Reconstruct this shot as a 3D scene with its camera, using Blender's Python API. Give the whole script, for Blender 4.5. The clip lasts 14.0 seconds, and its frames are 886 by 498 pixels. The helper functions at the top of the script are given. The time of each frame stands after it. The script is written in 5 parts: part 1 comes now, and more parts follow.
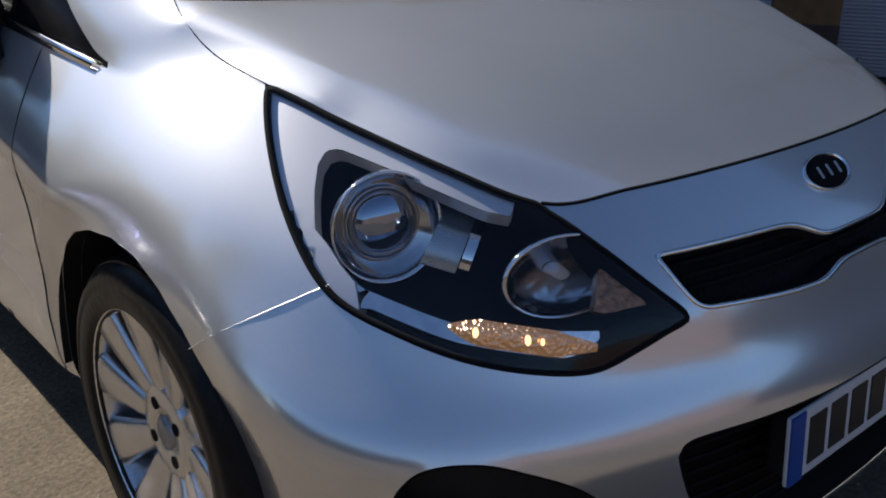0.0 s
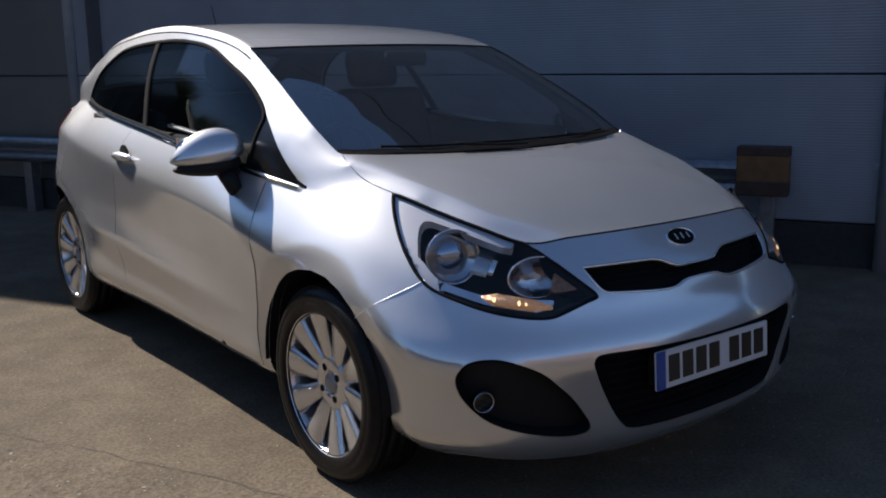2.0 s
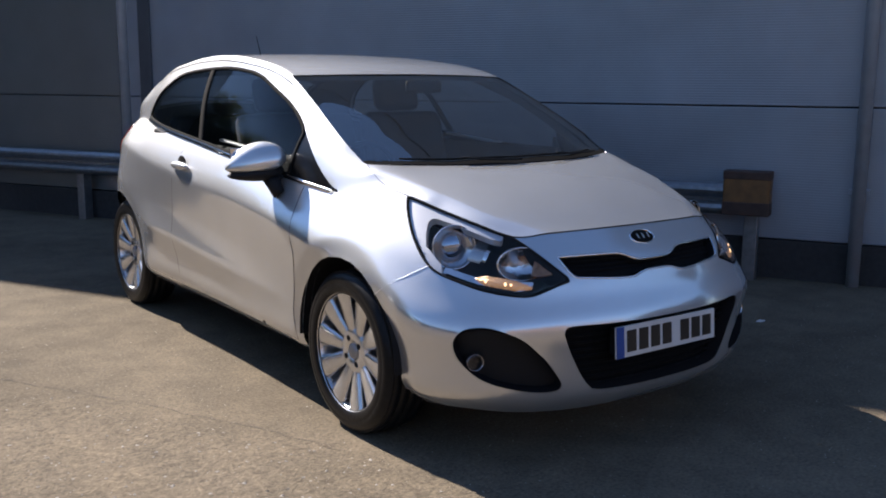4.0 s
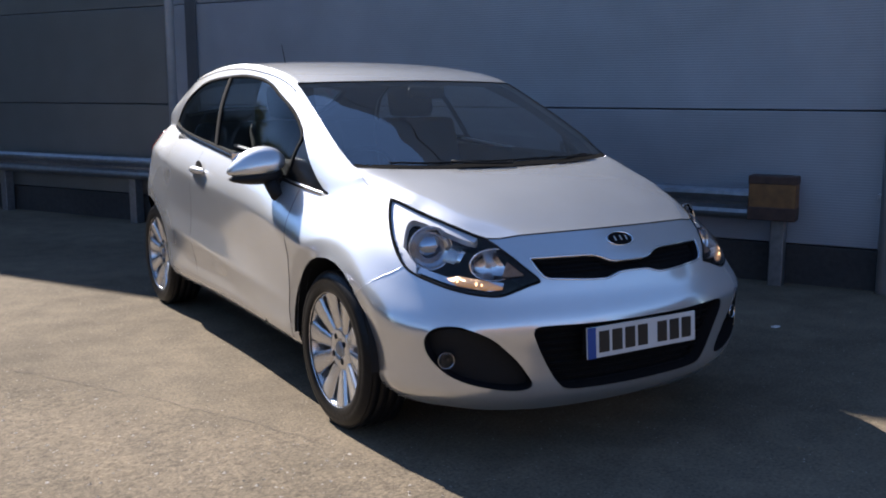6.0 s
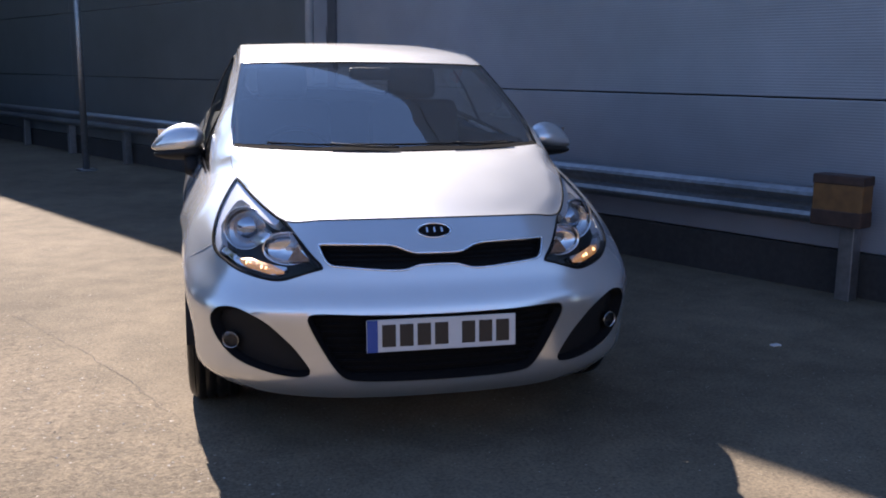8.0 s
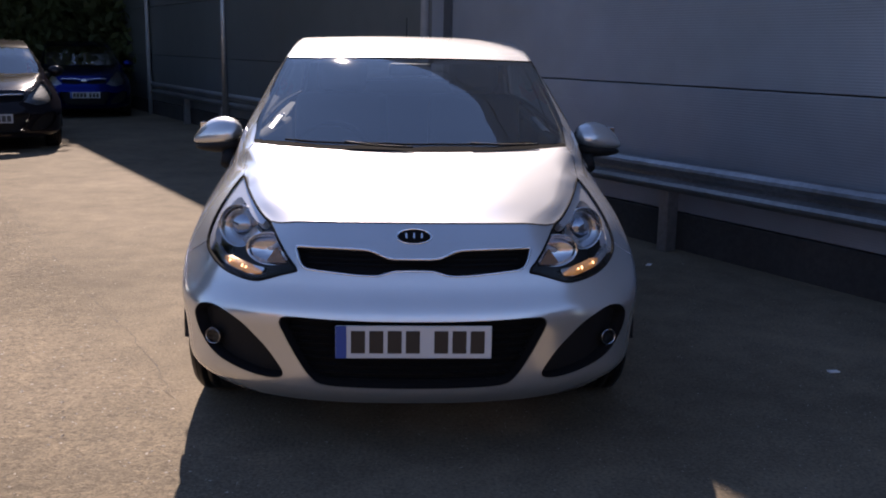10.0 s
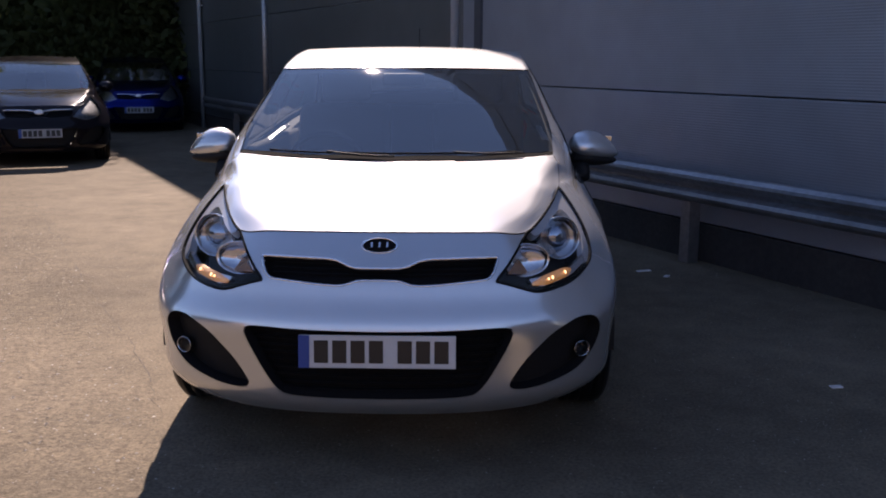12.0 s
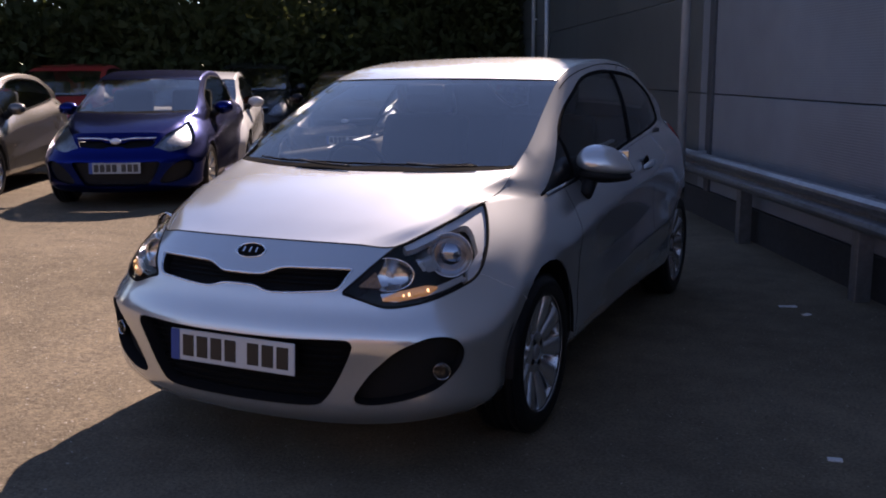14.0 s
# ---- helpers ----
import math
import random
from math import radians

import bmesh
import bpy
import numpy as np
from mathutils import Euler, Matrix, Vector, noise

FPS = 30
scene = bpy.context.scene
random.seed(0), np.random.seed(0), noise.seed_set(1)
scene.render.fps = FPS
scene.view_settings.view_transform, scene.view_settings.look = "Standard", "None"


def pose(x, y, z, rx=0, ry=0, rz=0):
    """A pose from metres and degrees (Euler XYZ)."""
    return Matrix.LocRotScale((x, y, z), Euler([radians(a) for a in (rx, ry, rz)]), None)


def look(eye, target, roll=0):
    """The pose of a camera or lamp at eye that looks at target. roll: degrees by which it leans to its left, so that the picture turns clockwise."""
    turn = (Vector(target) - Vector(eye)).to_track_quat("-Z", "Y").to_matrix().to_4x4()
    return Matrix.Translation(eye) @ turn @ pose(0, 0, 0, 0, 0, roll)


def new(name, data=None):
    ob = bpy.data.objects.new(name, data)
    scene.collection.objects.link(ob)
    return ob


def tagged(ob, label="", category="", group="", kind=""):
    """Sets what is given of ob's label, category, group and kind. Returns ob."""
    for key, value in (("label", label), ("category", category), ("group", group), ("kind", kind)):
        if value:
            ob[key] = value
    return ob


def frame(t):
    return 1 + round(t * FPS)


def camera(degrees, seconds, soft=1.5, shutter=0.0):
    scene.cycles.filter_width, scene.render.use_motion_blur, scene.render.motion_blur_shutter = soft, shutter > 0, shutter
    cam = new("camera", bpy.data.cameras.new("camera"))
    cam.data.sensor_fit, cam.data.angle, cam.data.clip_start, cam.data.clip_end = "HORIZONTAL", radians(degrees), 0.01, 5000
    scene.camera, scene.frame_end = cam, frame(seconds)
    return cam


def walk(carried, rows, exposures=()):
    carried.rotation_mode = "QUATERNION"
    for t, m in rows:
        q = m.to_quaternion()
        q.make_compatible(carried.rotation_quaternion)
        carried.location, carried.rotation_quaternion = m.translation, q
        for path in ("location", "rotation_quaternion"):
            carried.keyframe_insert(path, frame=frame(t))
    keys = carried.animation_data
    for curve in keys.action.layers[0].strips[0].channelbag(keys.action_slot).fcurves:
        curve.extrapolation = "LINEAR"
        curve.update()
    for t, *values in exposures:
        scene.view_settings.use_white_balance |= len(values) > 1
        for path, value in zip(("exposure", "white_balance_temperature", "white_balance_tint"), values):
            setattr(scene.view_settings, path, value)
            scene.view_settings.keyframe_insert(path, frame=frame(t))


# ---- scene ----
cam = camera(49.5, 14.0, soft=1.9)
PATH = [
    (0, (-1.38, -0.548, 1.189), (-0.162, 0.851, 0.44), 0.2),
    (0.5, (-1.62, -0.774, 1.221), (-0.383, 0.665, 0.586), 0.5),
    (1, (-1.787, -1.066, 1.254), (-0.578, 0.422, 0.685), -0.6),
    (1.5, (-1.997, -1.341, 1.279), (-0.795, 0.181, 0.787), -1.0),
    (2, (-2.267, -1.65, 1.285), (-1.07, -0.097, 0.887), -0.7),
    (2.5, (-2.443, -1.931, 1.286), (-1.247, -0.37, 0.923), -0.0),
    (3, (-2.554, -2.154, 1.297), (-1.395, -0.564, 0.938), 0.1),
    (5.5, (-2.626, -2.28, 1.295), (-1.455, -0.691, 0.971), 0.7),
    (6, (-2.374, -2.485, 1.292), (-1.34, -0.806, 0.961), -0.1),
    (6.5, (-2.07, -2.649, 1.293), (-1.158, -0.902, 0.949), -0.3),
    (7, (-1.635, -2.763, 1.307), (-0.844, -0.969, 0.912), -1.1),
    (7.5, (-1.181, -2.998, 1.314), (-0.557, -1.136, 0.936), -0.0),
    (8, (-0.736, -3.072, 1.3), (-0.278, -1.16, 0.93), 0.5),
    (8.5, (-0.403, -3.088, 1.332), (-0.118, -1.144, 0.955), 1.1),
    (9, (-0.107, -3.093, 1.376), (0.024, -1.138, 0.976), 1.0),
    (11.5, (-0.018, -3.006, 1.365), (0.048, -1.05, 0.952), 1.0),
    (12, (0.27, -3.037, 1.361), (0.235, -1.075, 0.975), 0.3),
    (12.5, (0.697, -2.989, 1.366), (0.452, -1.038, 0.999), -0.6),
    (13, (1.126, -2.802, 1.366), (0.709, -0.884, 0.98), -0.9),
    (13.5, (1.606, -2.721, 1.364), (0.962, -0.865, 0.99), -1.1),
    (14, (2.029, -2.568, 1.357), (1.185, -0.792, 0.994), -0.4),
]
# the camera brightens a little and turns redder as it comes round against the sun
EXPOSURES = [(0, 0.56, 6300, 12), (2, 0.48, 6350, 14), (3, 0.88, 6450, 15), (6, 1.3, 6200, 14), (7.5, 1.42, 6300, 16), (8, 1.62, 6450, 19), (8.5, 1.48, 6600, 21), (9, 1.34, 6750, 22), (11.5, 1.16, 7000, 26), (14, 1.02, 7150, 29)]
walk(cam, [(t, look(eye, target, roll)) for t, eye, target, roll in PATH], EXPOSURES)

# ---------- world, sun, exposure ----------
SUN_EL = radians(38)
SUN_TO = Vector((-0.15 * math.cos(SUN_EL), 0.989 * math.cos(SUN_EL), math.sin(SUN_EL)))
world = bpy.data.worlds.new("world")
scene.world = world
world.use_nodes = True
wn = world.node_tree
sky = wn.nodes.new("ShaderNodeTexSky")
sky.sky_type = "NISHITA"
sky.sun_disc = False
sky.sun_elevation = SUN_EL
sky.sun_rotation = math.atan2(SUN_TO.x, SUN_TO.y)
sky.air_density, sky.dust_density, sky.ozone_density = 1.0, 0.0, 3.6
sky.altitude = 600
wn.links.new(sky.outputs[0], wn.nodes["Background"].inputs[0])
wn.nodes["Background"].inputs[1].default_value = 0.088
sun_data = bpy.data.lights.new("sun", "SUN")
sun_data.energy, sun_data.angle, sun_data.color = 4.8, radians(0.6), (1.0, 0.93, 0.82)
sun = new("sun", sun_data)
sun.matrix_world = look(SUN_TO * 40, (0, 0, 0))


# ---------- materials ----------
def material(name, base, rough=0.5, metal=0.0, coat=0.0, grain=0.0, scale=40.0, bump=0.0, big=0.0, big_scale=1.5, spec=0.5):
    """A principled material whose colour varies at a fine and a broad scale, with a little relief."""
    m = bpy.data.materials.new(name)
    m.use_nodes = True
    nt = m.node_tree
    b = nt.nodes["Principled BSDF"]
    b.inputs["Base Color"].default_value = (*base, 1)
    b.inputs["Roughness"].default_value = rough
    b.inputs["Metallic"].default_value = metal
    b.inputs["Coat Weight"].default_value = coat
    b.inputs["Coat Roughness"].default_value = 0.03
    b.inputs["Specular IOR Level"].default_value = spec
    if grain or bump or big:
        co = nt.nodes.new("ShaderNodeTexCoord")
        n1 = nt.nodes.new("ShaderNodeTexNoise")
        n1.inputs["Scale"].default_value, n1.inputs["Detail"].default_value = scale, 6
        n2 = nt.nodes.new("ShaderNodeTexNoise")
        n2.inputs["Scale"].default_value, n2.inputs["Detail"].default_value = big_scale, 5
        for n in (n1, n2):
            nt.links.new(co.outputs["Object"], n.inputs["Vector"])
        last = None
        for n, amount in ((n1, grain), (n2, big)):
            if not amount:
                continue
            r = nt.nodes.new("ShaderNodeMapRange")
            r.inputs["From Min"].default_value, r.inputs["From Max"].default_value = 0.3, 0.7
            r.inputs["To Min"].default_value, r.inputs["To Max"].default_value = 1 - amount, 1 + amount
            nt.links.new(n.outputs["Fac"], r.inputs["Value"])
            mul = nt.nodes.new("ShaderNodeVectorMath")
            mul.operation = "SCALE"
            if last is None:
                mul.inputs[0].default_value = base
            else:
                nt.links.new(last, mul.inputs[0])
            nt.links.new(r.outputs[0], mul.inputs["Scale"])
            last = mul.outputs[0]
        if last is not None:
            nt.links.new(last, b.inputs["Base Color"])
        if bump:
            bp = nt.nodes.new("ShaderNodeBump")
            bp.inputs["Strength"].default_value, bp.inputs["Distance"].default_value = bump, 0.01
            nt.links.new(n1.outputs["Fac"], bp.inputs["Height"])
            nt.links.new(bp.outputs[0], b.inputs["Normal"])
    return m


def glass(name, tint, gloss=0.02, ior=2.0, pale_film=0.0):
    """Thin tinted pane: see-through with mirror gloss by Fresnel, under a pale film added to brighten it."""
    m = bpy.data.materials.new(name)
    m.use_nodes = True
    nt = m.node_tree
    out = nt.nodes["Material Output"]
    nt.nodes.remove(nt.nodes["Principled BSDF"])
    tr = nt.nodes.new("ShaderNodeBsdfTransparent")
    tr.inputs[0].default_value = (*tint, 1)
    gl = nt.nodes.new("ShaderNodeBsdfGlossy")
    gl.inputs["Roughness"].default_value = gloss
    # Schlick's curve, the same from both sides of the pane
    lw = nt.nodes.new("ShaderNodeLayerWeight")
    lw.inputs["Blend"].default_value = 0.5
    power = nt.nodes.new("ShaderNodeMath")
    power.operation = "POWER"
    power.inputs[1].default_value = 5
    nt.links.new(lw.outputs["Facing"], power.inputs[0])
    head_on = ((ior - 1) / (ior + 1)) ** 2
    fr = nt.nodes.new("ShaderNodeMath")
    fr.operation = "MULTIPLY_ADD"
    fr.inputs[1].default_value, fr.inputs[2].default_value = 1 - head_on, head_on
    nt.links.new(power.outputs[0], fr.inputs[0])
    mx = nt.nodes.new("ShaderNodeMixShader")
    nt.links.new(fr.outputs[0], mx.inputs[0])
    nt.links.new(tr.outputs[0], mx.inputs[1])
    nt.links.new(gl.outputs[0], mx.inputs[2])
    last = mx
    # thin pale diffuse layer that lifts the pane's brightness
    if pale_film:
        film = nt.nodes.new("ShaderNodeBsdfDiffuse")
        film.inputs[0].default_value = (0.62, 0.6, 0.56, 1)
        last = nt.nodes.new("ShaderNodeMixShader")
        last.inputs[0].default_value = pale_film
        nt.links.new(mx.outputs[0], last.inputs[1])
        nt.links.new(film.outputs[0], last.inputs[2])
    nt.links.new(last.outputs[0], out.inputs[0])
    return m


def emitting(name, colour, power):
    m = material(name, colour, 0.4)
    b = m.node_tree.nodes["Principled BSDF"]
    b.inputs["Emission Color"].default_value = (*colour, 1)
    b.inputs["Emission Strength"].default_value = power
    return m


def facets(name, base, rough, scale, strength):
    """Bright metal pressed into small facets."""
    m = material(name, base, rough, 1.0)
    nt = m.node_tree
    co = nt.nodes.new("ShaderNodeTexCoord")
    vo = nt.nodes.new("ShaderNodeTexVoronoi")
    vo.inputs["Scale"].default_value = scale
    nt.links.new(co.outputs["Object"], vo.inputs["Vector"])
    bp = nt.nodes.new("ShaderNodeBump")
    bp.inputs["Strength"].default_value, bp.inputs["Distance"].default_value = strength, 0.004
    nt.links.new(vo.outputs["Distance"], bp.inputs["Height"])
    nt.links.new(bp.outputs[0], nt.nodes["Principled BSDF"].inputs["Normal"])
    return m


def paint(name, base, metal=0.75, rough=0.32, broad=0.55, share=0.45, coat=1.0, spec=0.5):
    """Metallic car paint: a tight and a broad lobe of flake under one clear coat, with faintly uneven colour."""
    m = material(name, base, rough, metal, coat, 0.05, 900.0, 0.0, 0.03, 3.0, spec)
    nt = m.node_tree
    b = nt.nodes["Principled BSDF"]
    c = nt.nodes.new("ShaderNodeBsdfPrincipled")
    for key in ("Metallic", "Coat Weight", "Coat Roughness", "Specular IOR Level"):
        c.inputs[key].default_value = b.inputs[key].default_value
    c.inputs["Roughness"].default_value = broad
    nt.links.new(b.inputs["Base Color"].links[0].from_socket, c.inputs["Base Color"])
    mx = nt.nodes.new("ShaderNodeMixShader")
    mx.inputs[0].default_value = share
    nt.links.new(b.outputs[0], mx.inputs[1])
    nt.links.new(c.outputs[0], mx.inputs[2])
    nt.links.new(mx.outputs[0], nt.nodes["Material Output"].inputs[0])
    return m


def foliage(name, base, through_light):
    """Leaves: matt, uneven in colour, and letting some light through."""
    m = material(name, base, 0.7, spec=0.15, grain=0.3, scale=3.0, big=0.35, big_scale=0.5)
    nt = m.node_tree
    tr = nt.nodes.new("ShaderNodeBsdfTranslucent")
    tr.inputs[0].default_value = (*through_light, 1)
    mx = nt.nodes.new("ShaderNodeMixShader")
    mx.inputs[0].default_value = 0.35
    nt.links.new(nt.nodes["Principled BSDF"].outputs[0], mx.inputs[1])
    nt.links.new(tr.outputs[0], mx.inputs[2])
    nt.links.new(mx.outputs[0], nt.nodes["Material Output"].inputs[0])
    return m


def ground_material():
    m = bpy.data.materials.new("worn_tarmac")
    m.use_nodes = True
    nt = m.node_tree
    b = nt.nodes["Principled BSDF"]
    b.inputs["Roughness"].default_value = 0.85
    b.inputs["Specular IOR Level"].default_value = 0.08
    co = nt.nodes.new("ShaderNodeTexCoord")

    def noise_node(scale, detail, rough=0.6):
        n = nt.nodes.new("ShaderNodeTexNoise")
        n.inputs["Scale"].default_value, n.inputs["Detail"].default_value, n.inputs["Roughness"].default_value = scale, detail, rough
        nt.links.new(co.outputs["Object"], n.inputs["Vector"])
        return n

    def ramp(src, *stops):
        r = nt.nodes.new("ShaderNodeValToRGB")
        while len(r.color_ramp.elements) < len(stops):
            r.color_ramp.elements.new(0.5)
        for e, (p, c) in zip(r.color_ramp.elements, stops):
            e.position, e.color = p, (*c, 1)
        nt.links.new(src, r.inputs[0])
        return r.outputs[0]

    def mix(a, c, fac, mode="MIX"):
        x = nt.nodes.new("ShaderNodeMix")
        x.data_type, x.blend_type = "RGBA", mode
        if isinstance(fac, float):
            x.inputs[0].default_value = fac
        else:
            nt.links.new(fac, x.inputs[0])
        nt.links.new(a, x.inputs[6])
        nt.links.new(c, x.inputs[7])
        return x.outputs[2]

    broad = noise_node(0.55, 5)
    mid = noise_node(5.0, 6)
    fine = noise_node(70.0, 4)
    grit = nt.nodes.new("ShaderNodeTexVoronoi")
    grit.inputs["Scale"].default_value = 95.0
    nt.links.new(co.outputs["Object"], grit.inputs["Vector"])
    base = ramp(broad.outputs["Fac"], (0.3, (0.118, 0.097, 0.071)), (0.55, (0.176, 0.145, 0.106)), (0.75, (0.224, 0.184, 0.137)))
    blot = ramp(mid.outputs["Fac"], (0.35, (0.84, 0.84, 0.84)), (0.65, (1.1, 1.08, 1.05)))
    c = mix(base, blot, 1.0, "MULTIPLY")
    speck = ramp(fine.outputs["Fac"], (0.36, (0.62, 0.62, 0.64)), (0.5, (1, 1, 1)), (0.68, (1.3, 1.27, 1.22)))
    c = mix(c, speck, 0.6, "MULTIPLY")
    stones = ramp(grit.outputs["Distance"], (0.0, (1.22, 1.2, 1.16)), (0.3, (1, 1, 1)), (0.7, (0.8, 0.8, 0.8)))
    c = mix(c, stones, 0.7, "MULTIPLY")
    # the older, coarser surfacing west of the crack, against the smoother strip beside the car
    side = nt.nodes.new("ShaderNodeVectorMath")
    side.operation = "DOT_PRODUCT"
    side.inputs[1].default_value = (-0.888, -0.459, 0.0)
    nt.links.new(co.outputs["Object"], side.inputs[0])
    edge = noise_node(2.2, 6)
    add = nt.nodes.new("ShaderNodeMath")
    add.operation = "MULTIPLY_ADD"
    add.inputs[1].default_value = 0.9
    nt.links.new(edge.outputs["Fac"], add.inputs[0])
    nt.links.new(side.outputs["Value"], add.inputs[2])
    coarse = nt.nodes.new("ShaderNodeMapRange")
    coarse.inputs["From Min"].default_value, coarse.inputs["From Max"].default_value = 0.86, 1.16
    nt.links.new(add.outputs[0], coarse.inputs["Value"])
    lumps = noise_node(26.0, 5, 0.7)
    lump = ramp(lumps.outputs["Fac"], (0.33, (0.66, 0.65, 0.66)), (0.5, (0.97, 0.97, 0.97)), (0.66, (1.22, 1.2, 1.17)))
    c = mix(c, mix(c, lump, 1.0, "MULTIPLY"), coarse.outputs[0])
    nt.links.new(c, b.inputs["Base Color"])
    rise = nt.nodes.new("ShaderNodeMath")
    rise.operation = "MULTIPLY"
    nt.links.new(lumps.outputs["Fac"], rise.inputs[0])
    nt.links.new(coarse.outputs[0], rise.inputs[1])
    total = nt.nodes.new("ShaderNodeMath")
    total.operation = "MULTIPLY_ADD"
    total.inputs[1].default_value = 1.6
    nt.links.new(rise.outputs[0], total.inputs[0])
    nt.links.new(fine.outputs["Fac"], total.inputs[2])
    bp = nt.nodes.new("ShaderNodeBump")
    bp.inputs["Strength"].default_value, bp.inputs["Distance"].default_value = 0.6, 0.008
    nt.links.new(total.outputs[0], bp.inputs["Height"])
    nt.links.new(bp.outputs[0], b.inputs["Normal"])
    return m


def cladding_material(name, base):
    """Coated steel sheet with fine horizontal ribs."""
    m = material(name, base, 0.32, 0.0, 0.0, 0.08, 3.0, 0.0, 0.14, 0.6, 1.0)
    nt = m.node_tree
    b = nt.nodes["Principled BSDF"]
    co = nt.nodes.new("ShaderNodeTexCoord")
    w = nt.nodes.new("ShaderNodeTexWave")
    w.bands_direction = "Z"
    w.inputs["Scale"].default_value = 18.0
    w.inputs["Distortion"].default_value = 0.15
    nt.links.new(co.outputs["Object"], w.inputs["Vector"])
    bp = nt.nodes.new("ShaderNodeBump")
    bp.inputs["Strength"].default_value, bp.inputs["Distance"].default_value = 0.38, 0.0025
    nt.links.new(w.outputs["Fac"], bp.inputs["Height"])
    nt.links.new(bp.outputs[0], b.inputs["Normal"])
    return m


SILVER = paint("silver_paint", (0.66, 0.67, 0.69), 1.0, 0.18, 0.64, 0.43)
BLUE = paint("blue_paint", (0.0015, 0.010, 0.11), 1.0, 0.2, 0.42, 0.2, 0.12)
MAROON = paint("dark_paint", (0.009, 0.007, 0.010), 0.2, 0.1, 0.2, 0.15, 0.0, 0.3)
WHITE = paint("white_paint", (0.55, 0.55, 0.56), 0.0, 0.35)
DARK_GREY = paint("dark_grey_paint", (0.03, 0.03, 0.032), 0.5, 0.25, 0.4, 0.2, 0.5)
GREY = paint("grey_paint", (0.15, 0.14, 0.135), 0.8, 0.25, 0.45, 0.3)
RED = paint("red_paint", (0.5, 0.03, 0.025), 0.2, 0.35)
GLASS = glass("car_glass", (0.76, 0.8, 0.8), 0.02, 2.9, 0.006)
SIDE_GLASS = glass("side_glass", (0.6, 0.63, 0.63), 0.02, 1.3)
CLEAR = glass("clear_lens", (0.93, 0.94, 0.95), 0.01, 1.45)
BLACK = material("black_plastic", (0.010, 0.010, 0.011), 0.6, grain=0.2, scale=300, bump=0.1, spec=0.22)
GLOSS_BLACK = material("gloss_black", (0.008, 0.008, 0.009), 0.2, spec=0.3)
SEAL = material("black_rubber", (0.008, 0.008, 0.009), 0.9, spec=0.08)
SMOKED = facets("smoked_reflector", (0.52, 0.53, 0.56), 0.14, 38, 0.16)
# bluish mirror: its blue is painted in for sky reflected by the clear lens
PROJECTOR = material("projector_sky_mirror", (0.3, 0.35, 0.44), 0.04, 0.9, coat=1.0)
MESH = material("grille_mesh", (0.006, 0.006, 0.007), 0.65, bump=0.6, scale=160, grain=0.3, spec=0.12)
FACETS = facets("faceted_reflector", (0.68, 0.68, 0.71), 0.17, 60, 0.18)
CHROME = material("chrome", (0.82, 0.82, 0.84), 0.06, 1.0)
SATIN = material("satin_silver", (0.62, 0.62, 0.65), 0.35, 0.55)
LAMP_DIM = material("dim_lamp_reflector", (0.24, 0.245, 0.26), 0.3, 1.0, grain=0.3, scale=30, bump=0.3)
LINK = material("lamp_panel", (0.5, 0.51, 0.53), 0.26, 0.75)
ALLOY = material("alloy", (0.66, 0.66, 0.67), 0.26, 0.85, 0.6, 0.05, 30)
CAP = material("cap_grey", (0.3, 0.3, 0.31), 0.4, 0.6)
TYRE = material("tyre_rubber", (0.008, 0.008, 0.009), 0.36, grain=0.25, scale=60, bump=0.1, spec=0.18)
DISC = material("brake_disc", (0.06, 0.058, 0.055), 0.4, 0.9, grain=0.2, scale=60)
CLOTH = material("seat_cloth", (0.012, 0.012, 0.013), 0.9, grain=0.25, scale=220, bump=0.3)
LINER = material("roof_lining", (0.06, 0.06, 0.06), 0.9, grain=0.15, scale=200, bump=0.2)
AMBER = emitting("amber_lamp", (1.0, 0.6, 0.28), 1.5)
AMBER_LIT = facets("amber_reflector_lit", (0.62, 0.43, 0.29), 0.24, 170, 0.9)
# the reflector emits faintly itself, standing in for the bulbs' glow on it
AMBER_LIT.node_tree.nodes["Principled BSDF"].inputs["Emission Color"].default_value = (0.9, 0.42, 0.12, 1)
AMBER_LIT.node_tree.nodes["Principled BSDF"].inputs["Emission Strength"].default_value = 0.11
AMBER_DARK = material("amber_reflector", (0.36, 0.18, 0.1), 0.2, 0.7, grain=0.4, scale=110, bump=0.5)
TAIL = material("tail_lamp_red", (0.35, 0.01, 0.01), 0.15, coat=1.0)
PLATE = material("plate_white", (0.56, 0.57, 0.58), 0.35, grain=0.03, scale=20)
# parked cars' plates: white taken down to grey for the shade they stand in
PLATE_SHADED = material("plate_shaded", (0.36, 0.36, 0.36), 0.6, grain=0.15, scale=14)
PLATE_INK = material("plate_black", (0.012, 0.012, 0.013), 0.4)
PLATE_BLUE = material("plate_blue", (0.01, 0.06, 0.28), 0.35)
GALV = material("galvanised_steel", (0.26, 0.27, 0.285), 0.42, 0.8, grain=0.15, scale=25, big=0.2)
YELLOW = material("weathered_yellow", (0.15, 0.07, 0.02), 0.6, grain=0.25, scale=18, big=0.2, bump=0.1)
BROWN = material("rusty_brown", (0.05, 0.026, 0.018), 0.7, grain=0.3, scale=20, bump=0.1)
CLADDING = cladding_material("cladding", (0.215, 0.228, 0.255))
DARK_CLADDING = cladding_material("dark_cladding", (0.095, 0.102, 0.102))
PLINTH = material("concrete_plinth", (0.036, 0.034, 0.033), 0.9, grain=0.2, scale=30, bump=0.3, big=0.2)
